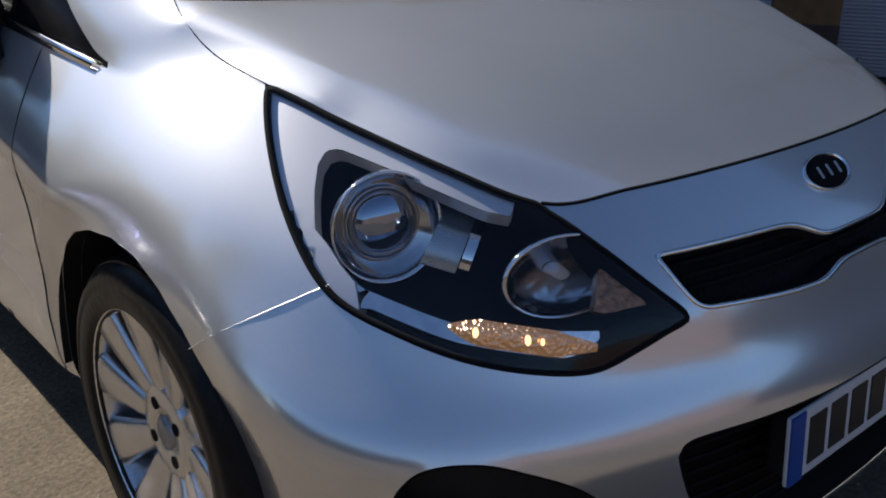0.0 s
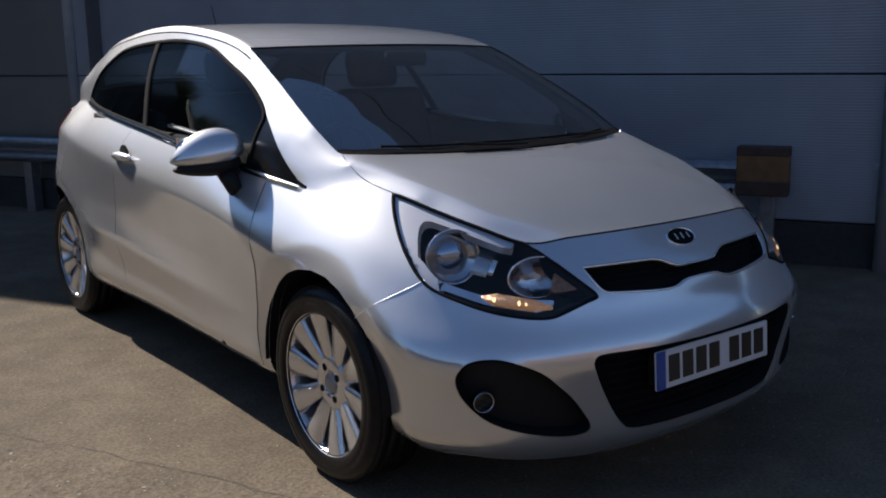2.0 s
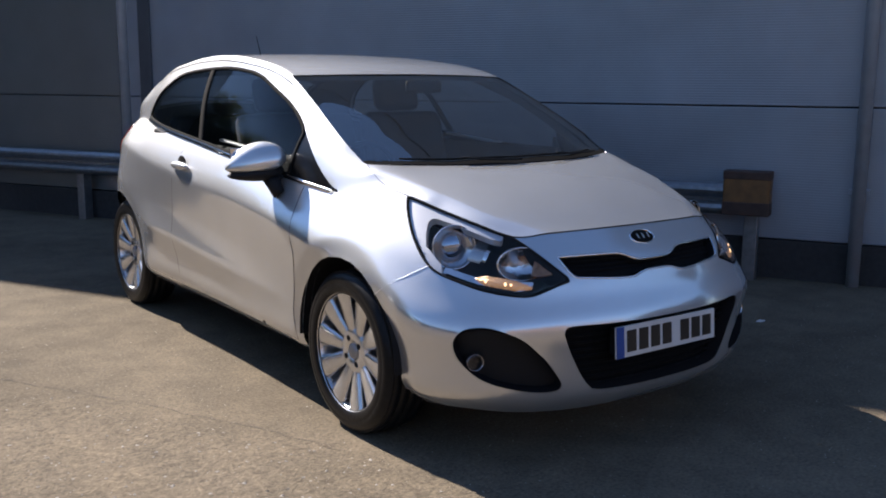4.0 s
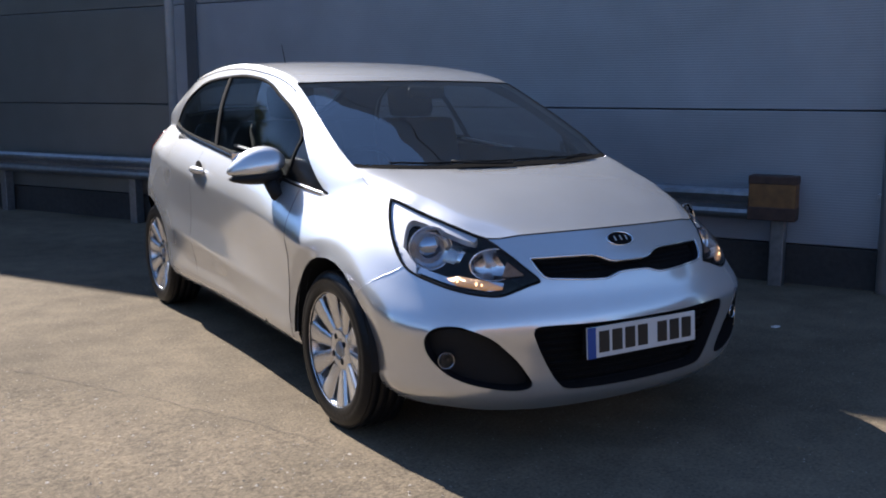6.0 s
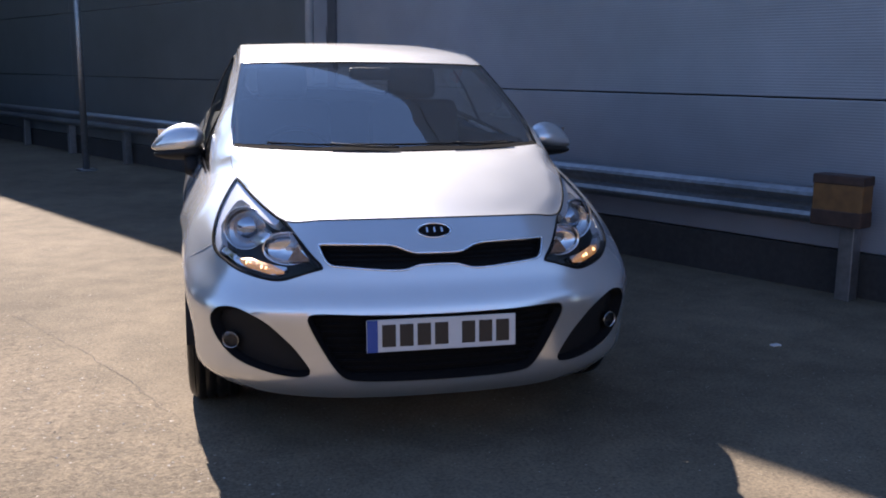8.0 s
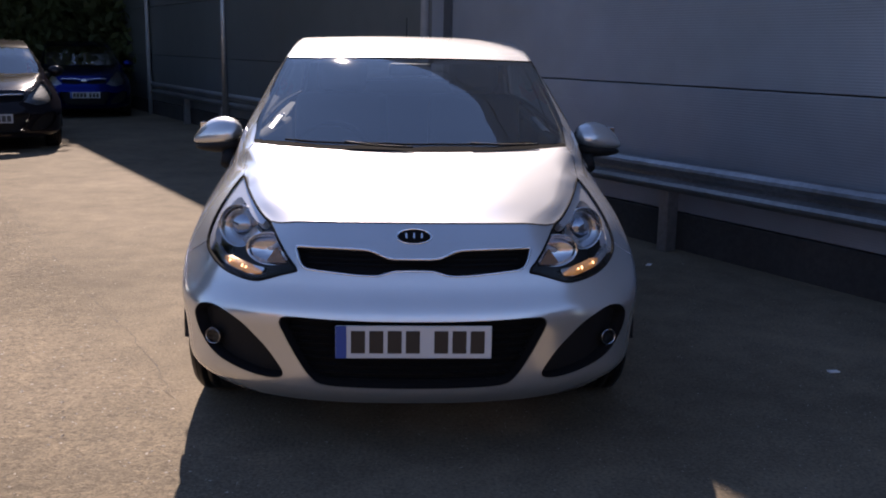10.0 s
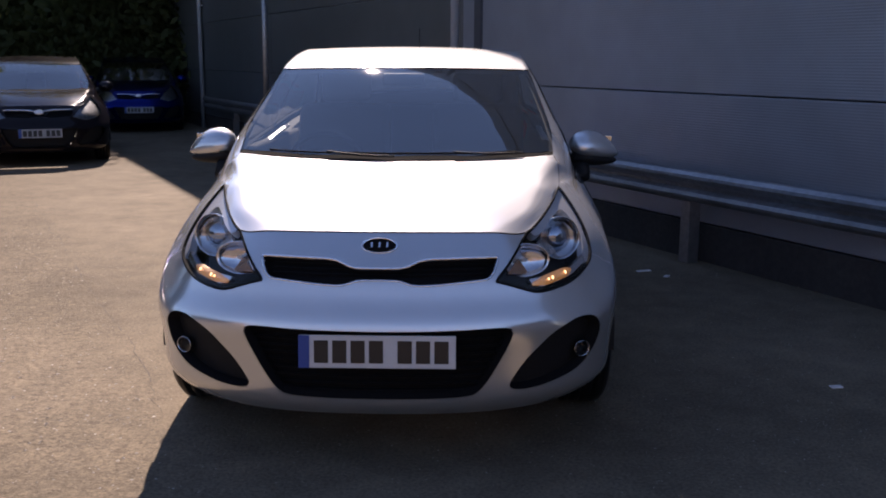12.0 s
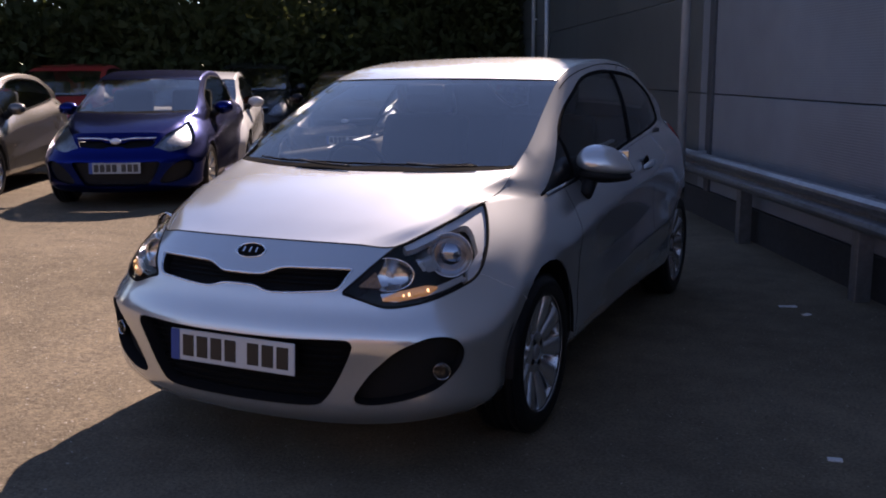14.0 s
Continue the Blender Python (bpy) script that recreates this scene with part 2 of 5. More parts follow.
PIPE = material("grey_pipe", (0.28, 0.29, 0.31), 0.45, grain=0.08, scale=12)
STRIP = material("dark_strip", (0.06, 0.065, 0.075), 0.5, grain=0.1, scale=10)
GROUND = ground_material()
LEAF = foliage("leaves", (0.05, 0.062, 0.026), (0.16, 0.18, 0.05))
BARK = material("bark", (0.09, 0.07, 0.05), 0.9, grain=0.35, scale=14, bump=0.6)
CRACK = material("crack_dirt", (0.07, 0.06, 0.047), 0.95, grain=0.3, scale=40)
CHIPPINGS = material("chippings", (0.3, 0.27, 0.23), 0.85, grain=0.5, scale=9)
BRICK = material("plain_brick", (0.16, 0.11, 0.085), 0.9, grain=0.2, scale=9, big=0.25)
LITTER = material("paper_litter", (0.6, 0.6, 0.6), 0.7, grain=0.1)


GROUND_Z = -0.018   # the tarmac, a little under the car's own zero


# ---------- mesh helpers ----------
def mesh_of(name, verts, faces, mat, smooth=True):
    me = bpy.data.meshes.new(name)
    me.from_pydata([tuple(float(c) for c in v) for v in verts], [], [tuple(f) for f in faces])
    me.update()
    if smooth:
        me.shade_smooth()
    me.materials.append(mat)
    return me


def put(name, data, parent=None, label="", m=None):
    ob = new(name, data)
    if m is not None:
        ob.matrix_basis = m
    if parent is not None:
        ob.parent = parent
    return tagged(ob, label)


def part(name, bm, mat, parent, label="", smooth=False):
    me = bpy.data.meshes.new(name)
    bm.to_mesh(me)
    bm.free()
    if smooth:
        me.shade_smooth()
    me.materials.append(mat)
    return put(name, me, parent, label)


def box(bm, cx, cy, cz, sx, sy, sz, bevel=0.0, turn=None):
    m = Matrix.Translation((cx, cy, cz)) @ (turn or Matrix()) @ Matrix.Diagonal((sx, sy, sz, 1))
    r = bmesh.ops.create_cube(bm, size=1, matrix=m)
    if bevel:
        edges = {e for v in r["verts"] for e in v.link_edges}
        bmesh.ops.bevel(bm, geom=list(edges), offset=bevel, segments=2, affect="EDGES", profile=0.5)
    return bm


def rod(bm, a, b, r1, r2=None, sides=12, caps=True):
    a, b = Vector(a), Vector(b)
    d = b - a
    m = Matrix.Translation((a + b) / 2) @ d.to_track_quat("Z", "Y").to_matrix().to_4x4()
    bmesh.ops.create_cone(bm, cap_ends=caps, segments=sides, radius1=r1, radius2=r1 if r2 is None else r2, depth=d.length, matrix=m)
    return bm


def lathe(profile, sides=48, mat_axis="X"):
    """Verts and faces of a profile of (radius, offset) turned about the x axis."""
    verts, faces, n = [], [], len(profile)
    for i in range(sides):
        a = 2 * math.pi * i / sides
        verts += [(o, r * math.cos(a), r * math.sin(a)) for r, o in profile]
    for i in range(sides):
        j = (i + 1) % sides
        faces += [(i * n + k, i * n + k + 1, j * n + k + 1, j * n + k) for k in range(n - 1)]
    return verts, faces


def tube(points, radius, sides=8):
    """Verts and faces of a round bar along points."""
    pts = [Vector(p) for p in points]
    verts, faces = [], []
    for i, p in enumerate(pts):
        d = (pts[min(i + 1, len(pts) - 1)] - pts[max(i - 1, 0)]).normalized()
        s = d.cross(Vector((0, 0, 1)))
        s = s.normalized() if s.length > 1e-4 else Vector((1, 0, 0))
        u = s.cross(d)
        verts += [p + radius * (math.cos(2 * math.pi * k / sides) * s + math.sin(2 * math.pi * k / sides) * u) for k in range(sides)]
    for i in range(len(pts) - 1):
        for k in range(sides):
            l = (k + 1) % sides
            faces.append((i * sides + k, i * sides + l, (i + 1) * sides + l, (i + 1) * sides + k))
    faces += [tuple(range(sides))[::-1], tuple(range((len(pts) - 1) * sides, len(pts) * sides))]
    return verts, faces


def mirrored(verts, faces):
    return [(-v[0], v[1], v[2]) for v in verts], [tuple(f)[::-1] for f in faces]


# ---------- car body surface ----------
def hermite(ctrl, knots, per, level=None):
    """Smooth curve(s) through ctrl[i] (any trailing shape), per[i] samples in span i; level: the end at the middle plane, crossed square."""
    ctrl, n = np.asarray(ctrl, float), len(ctrl)
    h = np.diff(knots)
    d = (ctrl[1:] - ctrl[:-1]) / h.reshape(-1, *[1] * (ctrl.ndim - 1))
    m = np.zeros_like(ctrl)
    m[0], m[-1] = d[0], d[-1]
    for i in range(1, n - 1):
        m[i] = (d[i] * h[i - 1] + d[i - 1] * h[i]) / (h[i] + h[i - 1])
    if level is not None:
        m[level, ..., 1:] = 0
    out = []
    for i in range(n - 1):
        for k in range(per[i] + (i == n - 2)):
            t = k / per[i]
            a, b = 2 * t**3 - 3 * t**2 + 1, t**3 - 2 * t**2 + t
            c, e = -2 * t**3 + 3 * t**2, t**3 - t**2
            out.append(a * ctrl[i] + b * h[i] * m[i] + c * ctrl[i + 1] + e * h[i] * m[i + 1])
    return np.array(out)


def table(x, *pairs):
    return float(np.interp(x, [p[0] for p in pairs], [p[1] for p in pairs]))


AXLE_F, AXLE_R, RADIUS = 0.815, 3.385, 0.31
# widest outline of the half body in plan, and the shoulder line above it, station by station from nose to tail
OUTLINE = [(0, -0.02), (0.22, -0.01), (0.42, 0.03), (0.61, 0.107), (0.75, 0.207), (0.834, 0.339), (0.872, 0.52), (0.884, 0.98), (0.88, 1.22),
           (0.876, 1.52), (0.872, 1.78), (0.866, 2.25), (0.85, 3.0), (0.80, 3.45), (0.715, 3.70), (0.58, 3.9), (0, 4.0)]
SHOULDER = [(0, 0.175, 0.785), (0.2, 0.185, 0.784), (0.38, 0.215, 0.78), (0.496, 0.271, 0.771), (0.56, 0.385, 0.805), (0.61, 0.53, 0.843),
            (0.65, 0.678, 0.88), (0.755, 1.0, 0.868), (0.775, 1.2, 0.88), (0.795, 1.5, 0.905), (0.80, 1.75, 0.925), (0.785, 2.2, 0.962),
            (0.745, 3.0, 1.035), (0.66, 3.42, 1.07), (0.61, 3.68, 1.06), (0.45, 3.9, 1.04), (0, 3.96, 1.04)]
FRONT = [1, 1, 1, 1, 0.85, 0.65, 0.35, 0.0, 0, 0, 0, 0, 0, 0, 0.3, 0.6, 0.8]
CREST = [0.49, 0.49, 0.49, 0.485, 0.48, 0.50, 0.57, 0.66, 0.70, 0.745, 0.77, 0.80, 0.87, 0.915, 0.90, 0.75, 0.7]
SPANS = [14, 14, 14, 14, 14, 16, 30, 12, 12, 10, 16, 24, 20, 12, 8, 10]
LOW, HIGH = 32, 26
# rows of the upper surface: inner edge, middle and centre points for stations 3 to 15
UPPER = [((0.38, 0.215, 0.78), (0.2, 0.185, 0.784), (0, 0.175, 0.785)),
         ((0.47, 0.37, 0.831), (0.22, 0.335, 0.843), (0, 0.33, 0.847)),
         ((0.53, 0.54, 0.882), (0.25, 0.525, 0.902), (0, 0.52, 0.907)),
         ((0.57, 0.70, 0.922), (0.3, 0.69, 0.938), (0, 0.68, 0.942)),
         ((0.67, 0.967, 0.975), (0.35, 0.845, 0.966), (0, 0.80, 0.961)),
         ((0.655, 1.19, 1.088), (0.35, 1.07, 1.081), (0, 1.03, 1.083)),
         ((0.622, 1.46, 1.217), (0.33, 1.34, 1.222), (0, 1.30, 1.222)),
         ((0.592, 1.723, 1.326), (0.33, 1.635, 1.336), (0, 1.60, 1.336)),
         ((0.575, 2.2, 1.404), (0.33, 2.15, 1.412), (0, 2.1, 1.414)),
         ((0.562, 2.95, 1.39), (0.32, 2.95, 1.415), (0, 2.95, 1.421)),
         ((0.54, 3.42, 1.306), (0.3, 3.5, 1.355), (0, 3.52, 1.368)),
         ((0.54, 3.73, 1.17), (0.3, 3.77, 1.225), (0, 3.79, 1.235)),
         ((0.37, 3.95, 1.03), (0.2, 3.97, 1.03), (0, 3.98, 1.03))]
COLS = [10, 8, 8, 8, 8]


def flank_column(i):
    """Points of the flank at station i, from under the sill up to the shoulder."""
    o, s, w = Vector((*OUTLINE[i], 0)), Vector(SHOULDER[i]), FRONT[i]
    p, q = Vector(OUTLINE[max(i - 1, 0)]), Vector(OUTLINE[min(i + 1, len(OUTLINE) - 1)])
    along = (q - p).normalized()
    inward = Vector((-along.y, along.x, 0))
    if i in (0, len(OUTLINE) - 1):
        inward = Vector((0, 1 if i == 0 else -1, 0))
    zb, zo = (0.176 if i < 3 else 0.183 if i == 3 else 0.195), CREST[i]
    pts = []
    for k in range(LOW):
        t = k / LOW
        z = zb + (zo - zb) * t
        front = table(z - zb + 0.15, (0.15, 0.085), (0.162, 0.05), (0.185, 0.036), (0.22, 0.03), (0.3, 0.026), (0.38, 0.018), (0.44, 0.006), (0.49, 0))
        side = table(t, (0, 0.11), (0.03, 0.065), (0.09, 0.036), (0.17, 0.026), (0.28, 0.028), (0.5, 0.025), (0.75, 0.012), (1, 0))
        swell = max(0.0, 0.882 - o.x) * (1 - w) * min(1, 2.2 * (1 - t)) * (0.4 if i == 14 else 1.0) if i in (12, 13, 14) else 0.0
        pts.append(o + inward * (front * w + side * (1 - w) - swell) + Vector((0, 0, z)))
    for k in range(HIGH + 1):
        f = k / HIGH
        front = table(f, (0, 0), (0.06, 0.03), (0.12, 0.085), (0.2, 0.18), (0.27, 0.27), (0.33, 0.325), (0.38, 0.335), (0.52, 0.325), (0.62, 0.45), (0.755, 0.63), (0.89, 0.825), (1, 1))
        h = front * w + f**1.35 * (1 - w)
        pts.append(Vector((o.x + (s.x - o.x) * h, o.y + (s.y - o.y) * h, zo + (s.z - zo) * f)))
    return [tuple(p) for p in pts]


def body_grids():
    net = np.array([flank_column(i) for i in range(len(OUTLINE))])
    for k in range(22):
        soft = net[:, 1:-1] * 0.5 + (net[:, :-2] + net[:, 2:]) * 0.25
        share = np.array([1.0 if (w > 0.3 or k < 4) else 0.0 for w in FRONT]).reshape(-1, 1, 1)
        net[:, 1:-1] = soft * share + net[:, 1:-1] * (1 - share)
    knots = np.concatenate([[0], np.cumsum([max((Vector(a) - Vector(b)).length, 0.05) for a, b in zip(OUTLINE[1:], OUTLINE)])])
    flank = hermite(net, knots, SPANS, 0)
    # pressed lip round the wheel openings
    for cy in (AXLE_F, AXLE_R):
        r = np.hypot(flank[:, :, 1] - cy, flank[:, :, 2] - RADIUS)
        s = np.clip((0.425 - r) / 0.085, 0, 1)
        flank[:, :, 0] -= np.where(flank[:, :, 0] > 0.6, 0.012 * s * s * (3 - 2 * s), 0)
    # rising ridge low on the door, tucked in below it
    fall = 0.41 + 0.074 * (flank[:, :, 1] - 1.28) - flank[:, :, 2]
    ends = np.clip((flank[:, :, 1] - 1.2) / 0.8, 0, 1) * np.clip((3.05 - flank[:, :, 1]) / 0.2, 0, 1)
    proud = np.where(fall < 0, np.clip(1 + fall / 0.13, 0, 1) ** 1.4, np.clip(1 - fall / 0.12, 0, 1))
    flank[:, :, 0] += np.where(flank[:, :, 0] > 0.6, 0.024 * proud * ends, 0)
    flank[0, :, 0] = 0
    flank[-1, :, 0] = 0
    rows = []
    for k, (a, b, c) in enumerate(UPPER):
        e, a, b, c = (np.array(v, float) for v in (SHOULDER[k + 3], a, b, c))
        bulge = 0.02 if k >= 5 else 0.006
        side = (a - e)
        out = np.array([side[2], 0, -side[0]]) / (np.hypot(side[0], side[2]) + 1e-6)
        mid = (e + a) / 2 + out * bulge * (0.0 if k == 0 else 1.0)
        mid2 = a * 0.55 + b * 0.45 + np.array([0, 0, 0.004]) * (0.0 if k == 0 else 1.0)
        if 4 <= k < 12:
            mid2, b = (np.array((a[0] * q, *(c + (a - c) * q * q)[1:])) for q in (0.758, 0.4545))
        rows.append([e, mid, a, mid2, b, c])
    rows = np.array(rows)
    yk = np.concatenate([[0], np.cumsum(np.linalg.norm(np.diff(rows[:, 4], axis=0), axis=1) + 0.02)])
    per = SPANS[3:15]
    first = hermite(rows[:5], yk[:5], per[:4])
    rest = hermite(rows[4:], yk[4:], per[4:])
    long = np.concatenate([first[:-1], rest])
    long[:, :2] = hermite(rows[:, :2], yk, per)
    ck = np.array([0, 0.17, 0.34, 0.5, 0.7, 1.0])
    cut = sum(per[:4])
    upper = np.array([hermite(r, ck, COLS, -1) if k < cut else np.concatenate([hermite(r[:3], ck[:3], COLS[:2])[:-1], hermite(r[2:], ck[2:], COLS[2:], -1)]) for k, r in enumerate(long)])
    start = sum(SPANS[:3])
    upper[:, 0] = flank[start:start + len(upper), -1]
    gap = flank[start::-1, -1] - upper[0]
    for k in range(12):
        upper[k] += gap * (1 - k / 12) ** 2
    # melt the foot of the screen pillar into the wing
    hold = np.zeros(upper.shape[:2])
    hold[:, 1:14] = 1.0
    for j, w in zip(range(14, 20), (0.9, 0.75, 0.6, 0.45, 0.3, 0.12)):
        hold[:, j] = w * np.clip(1.6 - np.abs(np.arange(len(hold)) - cut) / 5, 0, 1)
    hold *= np.clip((upper[:, :, 1] - 0.60) / 0.12, 0, 1) * np.clip((1.22 - upper[:, :, 1]) / 0.12, 0, 1)
    for _ in range(60):
        soft = upper.copy()
        soft[1:-1, 1:-1] = (upper[:-2, 1:-1] + upper[2:, 1:-1] + upper[1:-1, :-2] + upper[1:-1, 2:]) / 4
        upper += (soft - upper) * (hold * 0.6)[:, :, None]
    upper[:, -1, 0] = 0
    return flank, upper


def normals_of(g):
    du, dv = np.gradient(g, axis=0), np.gradient(g, axis=1)
    n = np.cross(du, dv)
    return n / (np.linalg.norm(n, axis=2, keepdims=True) + 1e-9)


def inside(poly, p):
    x, y, c = p[0], p[1], False
    for (x1, y1), (x2, y2) in zip(poly, poly[1:] + poly[:1]):
        if (y1 > y) != (y2 > y) and x < (x2 - x1) * (y - y1) / (y2 - y1) + x1:
            c = not c
    return c


def nearest_on(poly, p):
    best = None
    for a, b in zip(poly, poly[1:] + poly[:1]):
        a, b = Vector(a), Vector(b)
        d = b - a
        t = max(0, min(1, (Vector(p) - a).dot(d) / (d.length_squared + 1e-12)))
        q = a + d * t
        e = (q - Vector(p)).length
        if best is None or e < best[0]:
            best = (e, q)
    return best[1]


def rounded(points, n=6, closed=True):
    """A smooth closed outline through 2D points."""
    pts = [Vector(p) for p in points]
    out, m = [], len(points)
    for i in range(m):
        p0, p1, p2, p3 = pts[i - 1], pts[i], pts[(i + 1) % m], pts[(i + 2) % m]
        for k in range(n):
            t = k / n
            out.append(tuple(0.5 * (2 * p1 + (p2 - p0) * t + (2 * p0 - 5 * p1 + 4 * p2 - p3) * t * t + (3 * p1 - p0 - 3 * p2 + p3) * t**3)))
    return out


def view_front(p):
    return (p[0], p[2])


def view_side(p):
    return (p[1], p[2])


def view_plan(p):
    return (p[0], p[1])


def view_lamp(p):
    return (0.80 * p[0] + 0.60 * p[1], p[2])


class Skin:
    """A grid of points whose cells are sorted into named regions with clean edges."""

    def __init__(self, grid, flip=False):
        self.g = grid.copy()
        self.n = normals_of(grid) * (-1 if flip else 1)
        self.flip = flip
        self.nu, self.nv = grid.shape[:2]
        self.region = np.full((self.nu - 1, self.nv - 1), "shell", dtype=object)
        self.fixed = np.zeros((self.nu, self.nv), bool)

    def cut(self, name, poly, view, where=lambda p: True, only=("shell",), snap=True):
        mid = (self.g[:-1, :-1] + self.g[1:, :-1] + self.g[:-1, 1:] + self.g[1:, 1:]) / 4
        lo, hi = np.min(poly, axis=0) - 0.001, np.max(poly, axis=0) + 0.001
        for i in range(self.nu - 1):
            for j in range(self.nv - 1):
                if self.region[i, j] not in only:
                    continue
                q = view(mid[i, j])
                if lo[0] < q[0] < hi[0] and lo[1] < q[1] < hi[1] and where(mid[i, j]) and inside(poly, q):
                    self.region[i, j] = name
        if not snap:
            return
        hit = self.region == name
        pad = np.zeros((self.nu + 1, self.nv + 1), bool)
        pad[1:-1, 1:-1] = hit
        count = pad[:-1, :-1].astype(int) + pad[1:, :-1] + pad[:-1, 1:] + pad[1:, 1:]
        done = []
        for i in range(self.nu):
            for j in range(self.nv):
                inner = 0 < i < self.nu - 1 and 0 < j < self.nv - 1
                if i == 0 and 0 < j < self.nv - 1 and count[i, j] == 1 and view is view_front and abs(self.g[i, j][0]) < 1e-6:
                    p, dv = self.g[i, j], (self.g[i, j + 1] - self.g[i, j - 1]) / 2
                    goal = nearest_on(poly, (0.0, p[2]))
                    done.append((i, j, p + dv * np.clip((goal[1] - p[2]) / (dv[2] + 1e-9), -0.95, 0.95)))
                    continue
                if not inner or count[i, j] in (0, 4) or self.fixed[i, j]:
                    continue
                p = self.g[i, j]
                du = (self.g[i + 1, j] - self.g[i - 1, j]) / 2
                dv = (self.g[i, j + 1] - self.g[i, j - 1]) / 2
                a, b, c = (np.array(view(v)) for v in (p, p + du, p + dv))
                jac = np.stack([b - a, c - a], axis=1)
                goal = np.array(nearest_on(poly, a))
                if abs(np.linalg.det(jac)) < 1e-9 or np.hypot(*(goal - a)) > 0.04:
                    continue
                s = np.clip(np.linalg.solve(jac, goal - a), -0.95, 0.95)
                done.append((i, j, p + du * s[0] + dv * s[1]))
        for i, j, p in done:
            self.g[i, j] = p
            self.fixed[i, j] = True

    def piece(self, name, offset=0.0, rim=0.0):
        """Verts and faces of one region, set off along the normal, with an inturned rim at its edge."""
        idx, verts, faces, edges = {}, [], [], {}

        def vert(i, j):
            if (i, j) not in idx:
                idx[i, j] = len(verts)
                verts.append(self.g[i, j] + self.n[i, j] * offset)
            return idx[i, j]

        for i, j in zip(*np.where(self.region == name)):
            q = [(i, j), (i + 1, j), (i + 1, j + 1), (i, j + 1)]
            if self.flip:
                q = q[::-1]
            faces.append(tuple(vert(*c) for c in q))
            for a, b in zip(q, q[1:] + q[:1]):
                edges[a, b] = 1
        if rim:
            low = {}

            def under(c):
                if c not in low:
                    low[c] = len(verts)
                    verts.append(self.g[c] + self.n[c] * (offset - 0.0012))
                    verts.append(self.g[c] + self.n[c] * (offset - rim))
                return low[c]

            for a, b in list(edges):
                if (b, a) not in edges and not (self.g[a][0] < 0.002 and self.g[b][0] < 0.002):
                    p, q = under(a), under(b)
                    faces.append((q, p, p + 1, q + 1))
        return verts, faces

    def rim_points(self, name):
        """The region's edge as one closed loop of grid corners."""
        edges = {}
        for i, j in zip(*np.where(self.region == name)):
            q = [(i, j), (i + 1, j), (i + 1, j + 1), (i, j + 1)]
            for a, b in zip(q, q[1:] + q[:1]):
                edges.setdefault(a, []).append(b)
        out = {a: [b for b in bs if a not in edges.get(b, [])] for a, bs in edges.items()}
        out = {a: bs[0] for a, bs in out.items() if bs}
        start = next(iter(out))
        loop, at = [start], out[start]
        while at != start and at in out and len(loop) < 2000:
            loop.append(at)
            at = out[at]
        return loop

    def band(self, name, inner, outer, lift, depth=0.0):
        """A strip round a region's edge: from inner to outer metres across it, lifted off the skin."""
        loop = self.rim_points(name)
        on_middle = [self.g[c][0] < 0.002 for c in loop]
        whole = not any(on_middle)
        if not whole:
            k = next(i for i in range(len(loop)) if on_middle[i] and not on_middle[(i + 1) % len(loop)])
            loop = loop[k:] + loop[:k]
            loop = [loop[0]] + [c for c in loop[1:] if self.g[c][0] >= 0.002] + [next(c for c in loop[1:] if self.g[c][0] < 0.002)]
        pts = np.array([self.g[c] for c in loop])
        nor = np.array([self.n[c] for c in loop])
        for _ in range(2):
            soft = pts * 0.5 + (np.roll(pts, 1, 0) + np.roll(pts, -1, 0)) * 0.25
            if not whole:
                soft[0], soft[-1] = pts[0], pts[-1]
            pts = soft
        along = np.roll(pts, -1, 0) - np.roll(pts, 1, 0)
        if not whole:
            along[0], along[-1] = (1, 0, 0), (-1, 0, 0)
            along[0], along[-1] = along[0] * np.sign(pts[1][0] - pts[0][0]), along[-1] * np.sign(pts[-2][0] - pts[-1][0])
        along /= np.linalg.norm(along, axis=1, keepdims=True) + 1e-9
        across = np.cross(along, nor)
        middle = pts.mean(0)
        if np.sum((pts - middle) * across) < 0:
            across = -across
        rings = [pts + across * outer + nor * (lift - 0.004), pts + across * outer + nor * lift, pts - across * inner + nor * lift,
                 pts - across * (inner + 0.002) - nor * depth]
        verts, faces, n = [], [], len(pts)
        for r in rings:
            verts += list(r)
        for k in range(len(rings) - 1):
            for i in range(n if whole else n - 1):
                j = (i + 1) % n
                faces.append((k * n + i, k * n + j, (k + 1) * n + j, (k + 1) * n + i))
        return verts, faces

    def seat(self, q, view, where=lambda p: True):
        """The place and normal of the skin that the 2D point q of a view shows."""
        v = np.array([[view(p) for p in row] for row in self.g]) if not hasattr(self, "memo") or self.memo[0] is not view else self.memo[1]
        self.memo = (view, v)
        d = np.hypot(v[:, :, 0] - q[0], v[:, :, 1] - q[1])
        ok = np.array([[where(p) for p in row] for row in self.g])
        d = np.where(ok, d, 9.0)
        i, j = np.unravel_index(np.argmin(d), d.shape)
        i, j = min(max(i, 1), self.nu - 2), min(max(j, 1), self.nv - 2)
        p = self.g[i, j]
        du, dv = (self.g[i + 1, j] - self.g[i - 1, j]) / 2, (self.g[i, j + 1] - self.g[i, j - 1]) / 2
        a, b, c = (np.array(view(x)) for x in (p, p + du, p + dv))
        s = np.clip(np.linalg.solve(np.stack([b - a, c - a], axis=1) + np.eye(2) * 1e-9, np.array(q) - a), -1, 1)
        return p + du * s[0] + dv * s[1], self.n[i, j]


